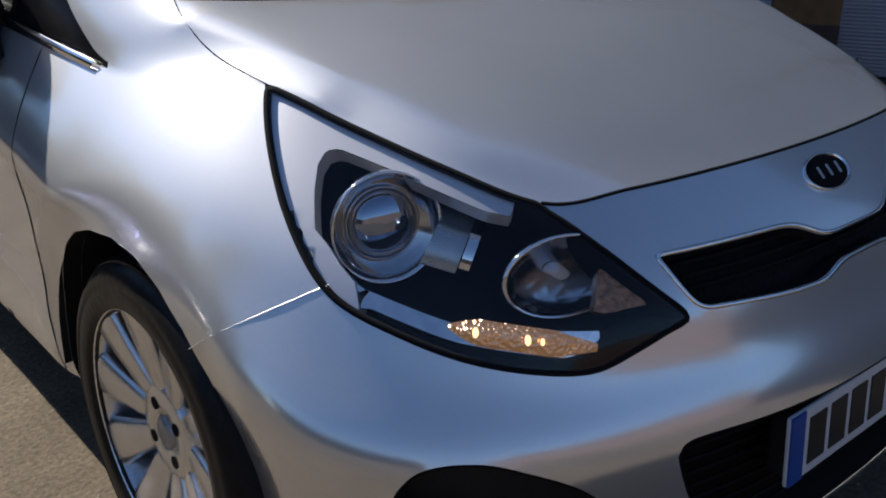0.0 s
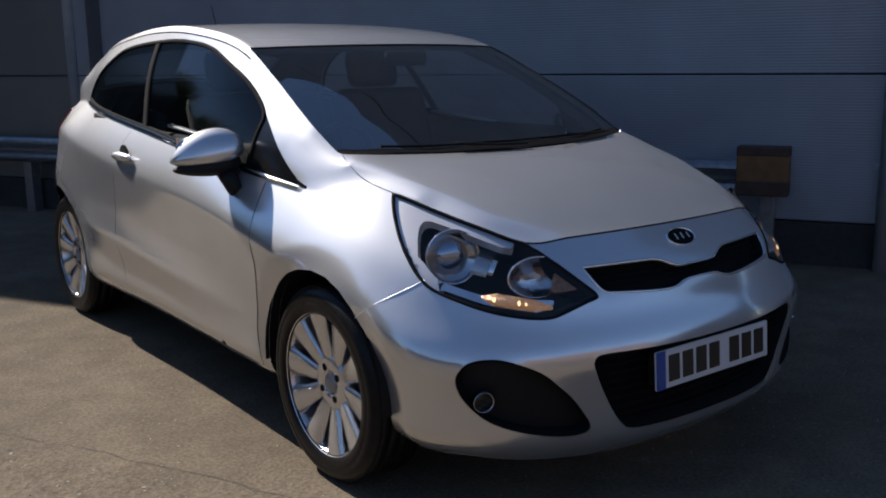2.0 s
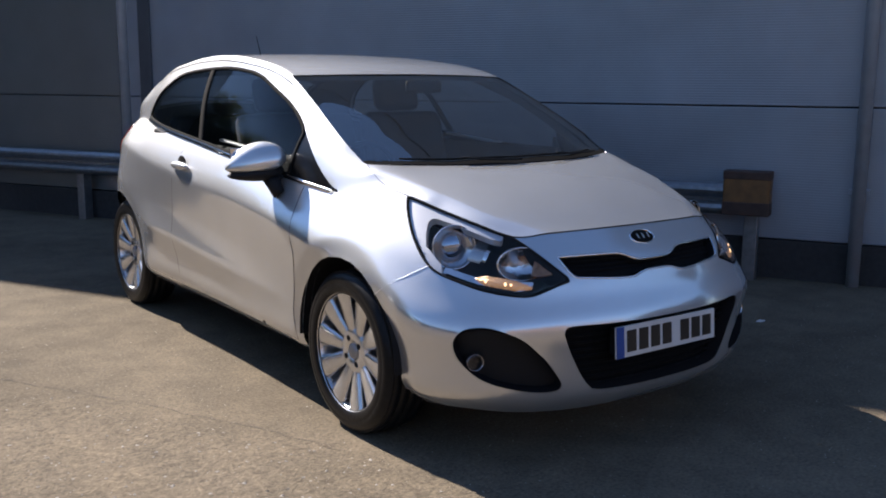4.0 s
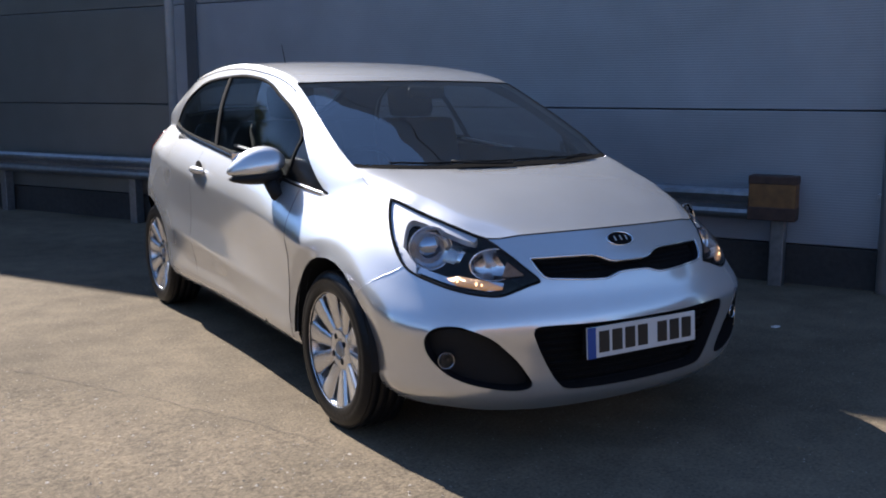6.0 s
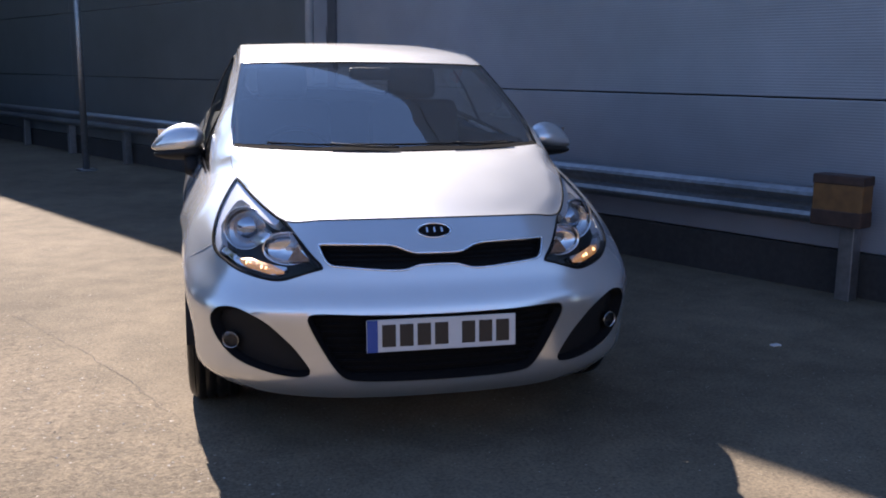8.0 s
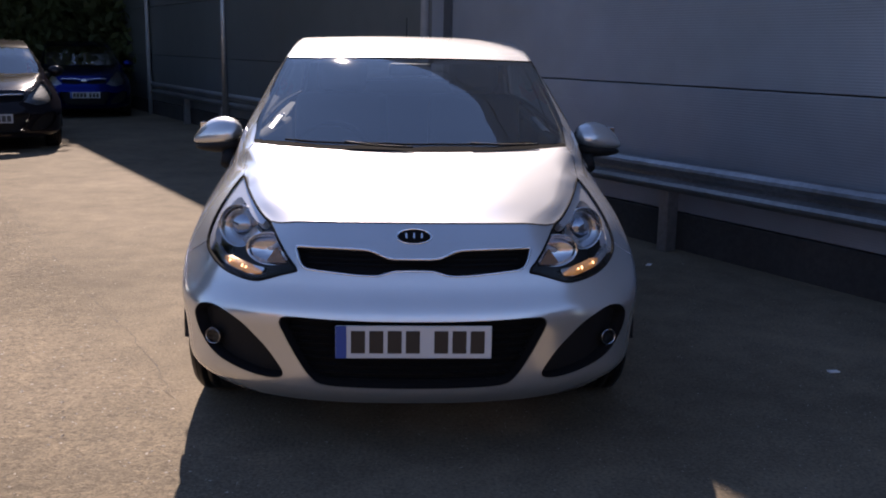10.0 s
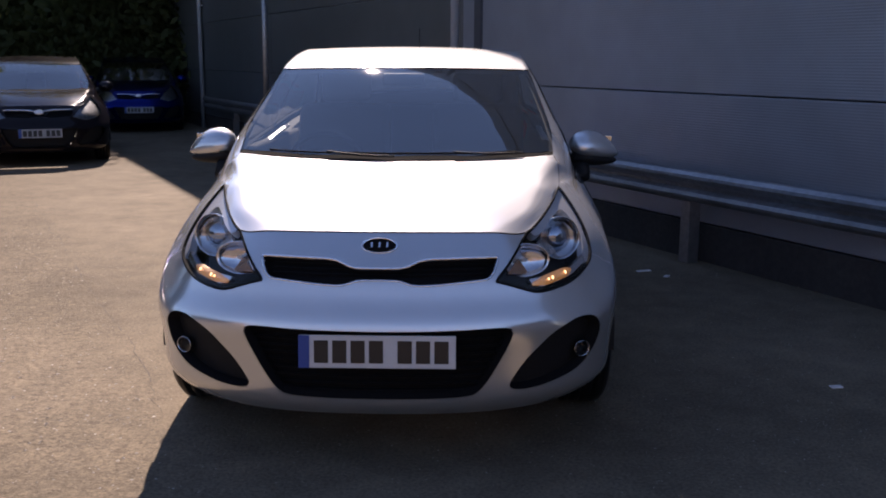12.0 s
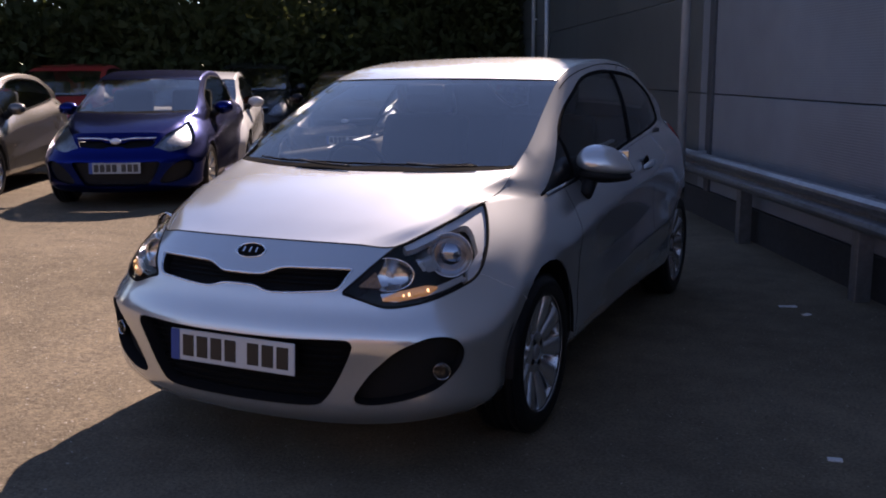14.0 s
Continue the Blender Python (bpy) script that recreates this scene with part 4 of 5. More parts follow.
def main_car():
    car = new("car")
    tagged(car, "silver three-door hatchback with ten-spoke alloys parked on tarmac", "car")
    shell_parts(car, SILVER)
    cabin(car)
    # openings of the nose
    grille = put("grille", welded("grille", both(SKIN_A.piece("grille", -0.035)), MESH), car, "black mesh upper grille")
    put("grille_surround", mesh_of("grille_surround", *both_band("grille", 0.002, 0.003, 0.0025, 0.002), CHROME), car, "thin chrome grille surround")
    put("grille_wall", mesh_of("grille_wall", *both_band("grille", 0.003, -0.002, 0.001, 0.036), SEAL), grille)
    for z in (0.655, 0.67, 0.685, 0.698):
        pts = [(x, y_at(x, z) + 0.03, z) for x in np.linspace(-0.36, 0.36, 25)]
        v, fc = tube(pts, 0.0035, 6)
        put("grille_bar", mesh_of("grille_bar", v, fc, MESH), grille)
    low = put("lower_grille", welded("lower_grille", both(SKIN_A.piece("lower_grille", -0.06)), MESH), car, "black honeycomb lower grille")
    put("lower_grille_lip", mesh_of("lower_grille_lip", *both_band("lower_grille", 0.004, -0.001, -0.001, 0.065), SEAL), car)
    for k in range(9):
        z = 0.262 + k * 0.026
        half = table(z, (0.25, 0.29), (0.30, 0.35), (0.4, 0.41), (0.48, 0.43))
        v, fc = tube([(x, y_at(x, z) + 0.045, z) for x in np.linspace(-half, half, 21)], 0.004, 6)
        put("grille_bar", mesh_of("grille_bar", v, fc, MESH), low)
    tilted_plate(car, (0, 0.0, 0.416), -4)
    bm = box(bmesh.new(), 0, 0.022, 0.416, 0.5, 0.035, 0.1, 0.008)
    part("plate_holder", bm, BLACK, car)
    # badge: dark oval in a bright ring with plain bars
    p, n = SKIN_A.seat((0.0, 0.746), view_front, lambda q: q[1] < 0.4)
    n = Vector((0, n[1], n[2])).normalized()
    badge = put("badge", mesh_of("badge", *dome(1.0, 0.2), SEAL), car, "dark oval badge with a chrome rim", facing((0, p[1], p[2]), n) @ Matrix.Diagonal((0.03, 0.058, 0.029, 1)))
    put("badge_rim", mesh_of("badge_rim", *ring(0.94, 0.14, 0.14), CHROME), badge)
    for y in (-0.45, 0.0, 0.45):
        bm = box(bmesh.new(), 0.19, y, 0, 0.06, 0.12, 0.7, 0.01)
        part("plain_bar", bm, CHROME, badge)
    lamp_pair(car)
    for s in (1, -1):
        g = (lambda q: mirrored(*q)) if s < 0 else (lambda q: q)
        fog = put("fog_recess", welded("fog_recess", g(SKIN_A.piece("fog_recess", -0.045)), BLACK), car, "black plastic fog lamp recess")
        put("recess_lip", mesh_of("recess_lip", *g(SKIN_A.band("fog_recess", 0.003, -0.001, -0.001, 0.05)), SEAL), fog)
        m = facing((s * 0.70, 0.214, 0.372), (s * 0.35, -0.93, 0))
        fl = put("fog_lamp", mesh_of("fog_lamp", *bowl(0.030, 0.028), BLACK), fog, "round fog lamp with a chrome ring", m)
        put("lamp_ring", mesh_of("lamp_ring", *ring(0.026, 0.0025, 0.005), SMOKED), fl)
        put("lamp_lens", mesh_of("lamp_lens", *dome(0.028, 0.006), CLEAR), fl).visible_shadow = False
        mirror_unit(car, s)
        side_trim(car, s)
        for y in (AXLE_F, AXLE_R):
            add_wheel(car, s * (0.757 if y < 2 else 0.718), y - (0.008 if y < 2 else 0), RADIUS + GROUND_Z, 0.0, s)
    # wipers, aerial
    for x0, x1 in ((0.50, -0.02), (-0.02, -0.52)):
        pts = [wind((x0 + (x1 - x0) * k / 12, 0.02 + 0.015 * math.sin(math.pi * k / 12)), 0.005) for k in range(13)]
        pts = eased(pts)
        wiper = put("wiper", mesh_of("wiper", *tube(pts, 0.0045, 6), SEAL), car)
        arm = [wind((x0 + (x1 - x0) * t, 0.0 + 0.04 * t), 0.011) for t in np.linspace(-0.05, 0.5, 8)]
        put("wiper_arm", mesh_of("wiper_arm", *tube(eased(arm), 0.005, 6), BLACK), wiper)
    bm = bmesh.new()
    rod(bm, (0, 3.22, 1.385), (0, 3.30, 1.56), 0.004, 0.002, 8)
    box(bm, 0, 3.215, 1.39, 0.03, 0.07, 0.02, 0.006)
    part("aerial", bm, BLACK, car)
    shut_lines(car)
    return car


def both_band(name, *args):
    v, fc = SKIN_A.band(name, *args)
    return both((v, fc))


def y_at(x, z):
    return SKIN_A.seat((abs(x), z), view_front, lambda q: q[1] < 0.4)[0][1]


def wind(q, lift):
    """Place on the windscreen at x and a share of the way up it."""
    x, t = q
    rows = np.cumsum([0] + SPANS[3:15])
    r0 = int(round(rows[4] + 1 + t * (rows[7] - rows[4])))
    row = SKIN_C.g[r0]
    j = int(np.argmin(np.abs(row[:, 0] - abs(x))))
    p = row[j] + SKIN_C.n[r0, j] * lift
    return (x, p[1], p[2])


def eased(points, n=8):
    p = np.array(points, float)
    for _ in range(n):
        p[1:-1] = p[1:-1] * 0.4 + (p[:-2] + p[2:]) * 0.3
    return [tuple(q) for q in p]


def lamp_pair(car):
    for s in (1, -1):
        g = (lambda q: mirrored(*q)) if s < 0 else (lambda q: q)
        body = put("headlight", welded("headlight", g(SKIN_A.piece("headlamp", -0.11)), BLACK), car, "clear swept-back headlight with chrome reflectors")
        put("housing_wall", mesh_of("housing_wall", *g(SKIN_A.band("headlamp", 0.006, 0.0, 0.0005, 0.115)), SEAL), body)
        ob = put("lens", welded("lens", g(SKIN_A.piece("headlamp", 0.001)), CLEAR), body)
        ob.visible_shadow = False
        put("lens_seal", mesh_of("lens_seal", *g(SKIN_A.band("headlamp", 0.0055, 0.002, 0.002, 0.004)), SEAL), body)

        def at(p, n, depth):
            return (s * (p[0] - n[0] * depth), p[1] - n[1] * depth, p[2] - n[2] * depth)

        def spot(x, y, z):
            return SKIN_A.seat(view_lamp((x, y, z)), view_lamp, lambda q: q[1] < 0.9)

        aim = (s * 0.34, -0.93, 0.08)
        for (x, y, z), r, deep, wide in (((0.667, 0.393, 0.755), 0.077, 0.038, 1.0), ((0.511, 0.202, 0.707), 0.056, 0.035, 1.55)):
            p, n = spot(x, y, z)
            lamp = put("reflector", mesh_of("reflector", *bowl(r, 0.036), SMOKED if wide == 1.0 else FACETS), body, "", facing(at(p, n, deep), aim) @ Matrix.Diagonal((1, wide, 1, 1)))
            put("reflector_ring", mesh_of("reflector_ring", *ring(r - 0.003, 0.005, 0.006), CHROME), lamp)
            if wide == 1.0:
                put("projector", mesh_of("projector", *dome(r * 0.64, 0.025), PROJECTOR), lamp, "dark projector lens", pose(-0.028, 0, 0))
                put("projector_ring", mesh_of("projector_ring", *ring(r * 0.64, 0.003, 0.006), SMOKED), lamp, "", pose(-0.026, 0, 0))
            else:
                bm = bmesh.new()
                rod(bm, (-0.034, 0, 0), (-0.004, 0, 0), 0.009, 0.007, 12)
                part("bulb", bm, SATIN, lamp)

        def strip(name, pts, width, depth, mat, parent, label="", taper=False):
            seq = [spot(*q) for q in resampled(pts, 0.008 if taper else 0.015)]
            if taper:
                last = len(seq) - 1
                width = [width * min(1, 0.12 + 3.2 * (i / last) ** 0.8, 0.3 + 2.4 * (1 - i / last)) for i in range(last + 1)]
            v, fc = ribbon([(p - n * depth, n) for p, n in seq], width, 0.0)
            if s < 0:
                v, fc = mirrored(v, fc)
            return put(name, mesh_of(name, v, fc, mat), parent, label)

        strip("link_panel", [(0.632, 0.333, 0.762), (0.603, 0.294, 0.753)], 0.104, 0.056, LINK, body, "pale panel between the two reflectors")
        strip("link_panel", [(0.602, 0.292, 0.752), (0.592, 0.281, 0.749)], 0.09, 0.05, CHROME, body)
        put("blade", welded("blade", g(LAMP_SKIN.piece("blade", -0.006, 0.03)), SATIN), body, "pale satin upper blade")
        put("lower_tray", welded("lower_tray", g(LAMP_SKIN.piece("tray", -0.010, 0.03)), FACETS), body)
        put("amber_wedge", welded("amber_wedge", g(LAMP_SKIN.piece("wedge", -0.014, 0.02)), AMBER_DARK), body, "small amber reflector")
        lit = strip("indicator", [(0.662, 0.27, 0.649), (0.60, 0.195, 0.634), (0.545, 0.145, 0.622), (0.525, 0.13, 0.618)], 0.034, 0.0075, AMBER_LIT, body, "lit amber indicator", True)
        for t in (0.16, 0.58, 0.7):
            q = np.array((0.655, 0.262, 0.646)) * (1 - t) + np.array((0.545, 0.145, 0.623)) * t
            p, n = spot(*q)
            ob = put("indicator_bulb", mesh_of("indicator_bulb", *dome(0.006 if t != 0.7 else 0.004, 0.005, 12), AMBER), lit)
            ob.matrix_basis = facing(at(p, n, 0.0085), (s * n[0], n[1], n[2])) @ Matrix.Diagonal((1, 0.7, 1.2, 1))


def mirror_unit(car, s):
    """Door mirror: painted cap, black foot, glass."""
    bm = bmesh.new()
    bmesh.ops.create_uvsphere(bm, u_segments=28, v_segments=18, radius=1)
    for v in bm.verts:
        x, y, z = v.co
        x = math.copysign(abs(x) ** 0.85, x)
        y = y * 0.085 if y < 0 else y * 0.02
        z = z * 0.088 if z > 0 else z * 0.044
        taper = 1.0 - 0.33 * max(x + 0.2, 0) ** 2.2 if z > 0 else 1.0 - 0.45 * max(x, 0) ** 2
        v.co = (x * 0.12, y * (1.0 - 0.25 * x) + 0.03 * (x + 0.2), z * taper - 0.02 * x)
    cap = part("mirror_cap", bm, SILVER, car, "silver door mirror", True)
    cap.matrix_basis = Matrix.Translation((s * 0.89, 1.46, 0.955)) @ Matrix.Diagonal((s, 1, 1, 1))
    bm = bmesh.new()
    bmesh.ops.create_uvsphere(bm, u_segments=24, v_segments=10, radius=1)
    for v in bm.verts:
        x, y, z = v.co
        v.co = (x * 0.112, y * 0.072 - 0.004 + 0.028 * (x + 0.2), -0.038 + z * 0.036 * (1 - 0.35 * x) - 0.012 * x)
    part("mirror_base", bm, BLACK, cap, "black mirror underside", True)
    bm = bmesh.new()
    rod(bm, (-0.075, 0.0, -0.05), (-0.16, -0.02, -0.115), 0.045, 0.055, 14)
    rod(bm, (-0.06, 0.0, -0.045), (-0.052, -0.10, -0.118), 0.038, 0.026, 14)
    part("mirror_foot", bm, BLACK, cap, "", True)
    bm = box(bmesh.new(), -0.005, 0.036, 0.012, 0.19, 0.006, 0.10, 0.002, Matrix.Rotation(radians(8), 4, "Z"))
    part("mirror_glass", bm, CHROME, cap)


def side_trim(car, s):
    where = lambda q: q[0] > 0.5
    g = (lambda v, fc: mirrored(v, fc)) if s < 0 else (lambda v, fc: (v, fc))
    seq = [SKIN_C.seat(q, view_side, where) for q in resampled([(1.05, 0.869), (1.5, 0.913), (2.3, 0.985), (3.0, 1.045), (3.27, 1.068)], 0.04)]
    at, nor = np.array([q[0] for q in seq]), np.array([q[1] for q in seq])
    for _ in range(6):
        for v in (at, nor):
            v[1:-1] = v[1:-1] * 0.4 + (v[:-2] + v[2:]) * 0.3
    pts = list(zip(at, nor))
    put("belt_trim", mesh_of("belt_trim", *g(*ribbon(pts, 0.017, 0.008)), CHROME), car, "chrome trim under the windows")
    pts = [SKIN_C.seat(q, view_side, where) for q in resampled([(2.33, 0.995), (2.42, 1.16), (2.52, 1.35)], 0.03)]
    put("pillar_trim", mesh_of("pillar_trim", *g(*ribbon(pts, 0.05, 0.0006)), SEAL), car, "black pillar trim")
    p = SKIN_A.seat((2.40, 0.876), view_side, where)[0]
    bm = bmesh.new()
    bmesh.ops.create_uvsphere(bm, u_segments=24, v_segments=12, radius=1)
    for v in bm.verts:
        v.co = (v.co.x * 0.022 + 0.012, v.co.y * 0.105, v.co.z * 0.02 + 0.004 * v.co.y)
    h = part("door_handle", bm, SILVER, car, "", True)
    h.matrix_basis = Matrix.Translation((s * (p[0] + 0.008), p[1], p[2])) @ pose(0, 0, 0, 3 * s) @ Matrix.Diagonal((s, 1, 1, 1))
    # black disc drawn for the shade in the hollow behind the handle
    put("handle_cup_shade", mesh_of("handle_cup_shade", *dome(1, 0.4), SEAL), car, "", Matrix.Translation((s * p[0], p[1] + 0.01, p[2] + 0.014)) @ Matrix.Diagonal((s * 0.008, 0.055, 0.034, 1)))


def shut_lines(car):
    """Dark gaps between panels, and a pale painted highlight along the bumper seam."""
    side = lambda q: q[0] > 0.5
    lines = [(SKIN_A, view_side, side, [(1.205, 0.255), (2.50, 0.255), (2.54, 0.6), (2.48, 0.93), (2.47, 0.975)]),
             (SKIN_A, view_side, side, [(1.205, 0.255), (1.222, 0.37), (1.195, 0.49), (1.172, 0.61), (1.235, 0.87)]),
             (SKIN_A, view_side, side, [(0.41, 0.678), (0.585, 0.555)]),
             (SKIN_C, view_plan, lambda q: True, [(0.653, 0.678), (0.664, 0.80), (0.668, 0.88), (0.664, 0.93), (0.652, 0.965)])]
    for skin, view, where, pts in lines:
        seq = [skin.seat(q, view, where) for q in resampled(pts, 0.02)]
        seq = list(zip((np.array(q) for q in eased([q[0] for q in seq], 1)), (np.array(q) for q in eased([q[1] for q in seq], 1))))
        # the bumper seam is coloured pale for the light its edge catches
        bright = pts[0] == (0.41, 0.678)
        v, fc = ribbon(seq, 0.0009 if bright else 0.0016, 0.0014)
        for piece in ((v, fc), mirrored(v, fc)):
            put("panel_line", mesh_of("panel_line", *piece, SATIN if bright else SEAL), car)
    rows, edge = np.cumsum([0] + SPANS[3:15]), COLS[0] + COLS[1]
    v, fc = ribbon([(SKIN_C.g[i, edge - 1], SKIN_C.n[i, edge - 1]) for i in range(rows[7] - 3, rows[10] - 4)], 0.005, 0.0012)
    for piece in ((v, fc), mirrored(v, fc)):
        put("roof_channel", mesh_of("roof_channel", *piece, SEAL), car)
    n = sum(SPANS[:3]) + 1
    v, fc = ribbon([(SKIN_A.g[i, -1], (SKIN_A.n[i, -2] + SKIN_C.n[1, n - 1 - i]) / 2) for i in range(n)], 0.0045, 0.0016)
    put("panel_line", mesh_of("panel_line", *both((v, fc)), SEAL), car)


main_car()


# ---------- parked cars ----------
def parked_car(coat, label, x, y, heading, scale=(1, 1, 1), nose=0.0):
    """A plainer hatchback of the same build, stretched to its own proportions; heading: degrees that it is turned."""
    sx, sy, sz = scale

    def f(v):
        z = v[2]
        lift = 1 + (sz - 1) * min(1, max(0, (z - 0.5) / 0.5))
        return np.array((v[0] * sx, v[1] * sy - nose * max(0, 0.8 - v[1]), z * lift))

    car = new("parked_car")
    tagged(car, label, "car", "cars parked across the yard")
    shell_parts(car, coat, f)
    for name, off, mat in (("grille", -0.03, MESH), ("lower_grille", -0.05, BLACK)):
        put(name, welded(name, moved(both(SKIN_A.piece(name, off)), f), mat), car)
    strip = [f(np.array((x, y_at(x, z) - 0.004, z))) for x, z in ((0.41 * k / 12, 0.716 - 0.012 * math.cos(math.pi * min(1, abs(k) / 5)) ) for k in range(-12, 13))]
    put("grille_strip", mesh_of("grille_strip", *tube(eased(strip, 2), 0.009, 6), CHROME), car, "thin chrome grille strip")
    p = f(np.array((0, y_at(0, 0.70) - 0.008, 0.70)))
    put("badge", mesh_of("badge", *dome(1.0, 0.2), SATIN), car, "small oval badge", facing(p, (0, -1, 0.2)) @ Matrix.Diagonal((0.05, 0.055, 0.032, 1)))
    for s in (1, -1):
        g = (lambda q: mirrored(*q)) if s < 0 else (lambda q: q)
        hl = put("headlight", welded("headlight", moved(g(SKIN_A.piece("headlamp", -0.03)), f), LAMP_DIM), car)
        put("lens", welded("lens", moved(g(SKIN_A.piece("headlamp", 0.001)), f), CLEAR), hl).visible_shadow = False
        put("fog_recess", welded("fog_recess", moved(g(SKIN_A.piece("fog_recess", -0.03)), f), BLACK), car)
        m = pose(s * 0.90 * sx, 1.46 * sy, 1.0 * sz)
        bm = bmesh.new()
        bmesh.ops.create_uvsphere(bm, u_segments=20, v_segments=12, radius=1)
        for v in bm.verts:
            v.co = (v.co.x * 0.11, v.co.y * (0.08 if v.co.y < 0 else 0.02), v.co.z * 0.075)
        part("mirror_cap", bm, coat, car, "", True).matrix_basis = m
        bm = bmesh.new()
        rod(bm, (-s * 0.06, 0, -0.03), (-s * 0.16, 0, -0.1), 0.04, 0.05, 10)
        part("mirror_foot", bm, BLACK, car, "", True).matrix_basis = m
        for ay in (AXLE_F, AXLE_R):
            add_wheel(car, s * 0.755 * sx, ay * sy, RADIUS, 0, s)
    tilted_plate(car, (0, -0.005 - nose * 0.8, 0.43), -4, label="white number plate, darkened for shade, with dark plain bars", face=PLATE_SHADED)
    cabin_simple(car, sx, sy, sz)
    car.matrix_basis = pose(x, y, GROUND_Z, 0, 0, heading)
    return car


def cabin_simple(car, sx, sy, sz):
    for x in (-0.36 * sx, 0.36 * sx):
        bm = box(bmesh.new(), x, 2.25 * sy, 0.85 * sz, 0.48, 0.14, 0.7, 0.05, Matrix.Rotation(radians(-16), 4, "X"))
        part("seat_back", bm, CLOTH, car, "", True)
    bm = box(bmesh.new(), 0, 1.25 * sy, 0.8 * sz, 1.25 * sx, 0.5, 0.2, 0.06)
    part("dashboard", bm, BLACK, car, "", True)
    bm = box(bmesh.new(), 0, 2.3 * sy, 0.26, 1.3 * sx, 2.4, 0.06)
    part("cabin_floor", bm, CLOTH, car)

parked_car(BLUE, "bright blue hatchback with a chrome grille strip facing out", -5.18, 4.83, 28, (0.98, 0.95, 0.99))
parked_car(WHITE, "white hatchback parked beside the blue one", -6.16, 6.9, 31, (0.98, 0.95, 0.98))
parked_car(MAROON, "very dark glossy hatchback parked in the sun", -5.1, 9.2, 24, (1.03, 1.05, 0.98))
parked_car(GREY, "silver-grey hatchback at the end of the row", -7.5, 3.9, 28, (1.0, 0.98, 0.98))
parked_car(RED, "red hatchback mostly hidden behind the row", -9.8, 8.0, 30, (1.0, 1.0, 1.08))
parked_car(BLUE, "dark blue hatchback in the shade of the building", -5.75, 15.0, 20, (0.98, 0.95, 0.98))
parked_car(DARK_GREY, "dark grey hatchback behind the white one", -8.5, 11.45, 30, (1.0, 1.0, 1.10))


# ---------- setting ----------
def ground():
    bm = bmesh.new()
    bmesh.ops.create_grid(bm, x_segments=2, y_segments=2, size=600)
    ob = part("ground", bm, GROUND, None)
    ob.location.z = GROUND_Z
    tagged(ob, "worn pale tarmac yard with grit and stains", "ground", kind="structure")


ground()

# the building: along the wall u runs from the car's nose end to its tail end
WALL_C, ALONG, OUT = 3.9, Vector((-0.4683, 0.8836, 0)), Vector((-0.8836, -0.4683, 0))
WALL_TURN = math.degrees(math.atan2(ALONG.y, ALONG.x))
WALL_AT = Vector((WALL_C * 0.8836 * 0.8836, WALL_C * 0.8836 * 0.4683, 0))
WALL_TOP = 5.82
WALL_M = Matrix.Translation(WALL_AT) @ pose(0, 0, 0, 0, 0, WALL_TURN)   # local x along the wall, local y outwards


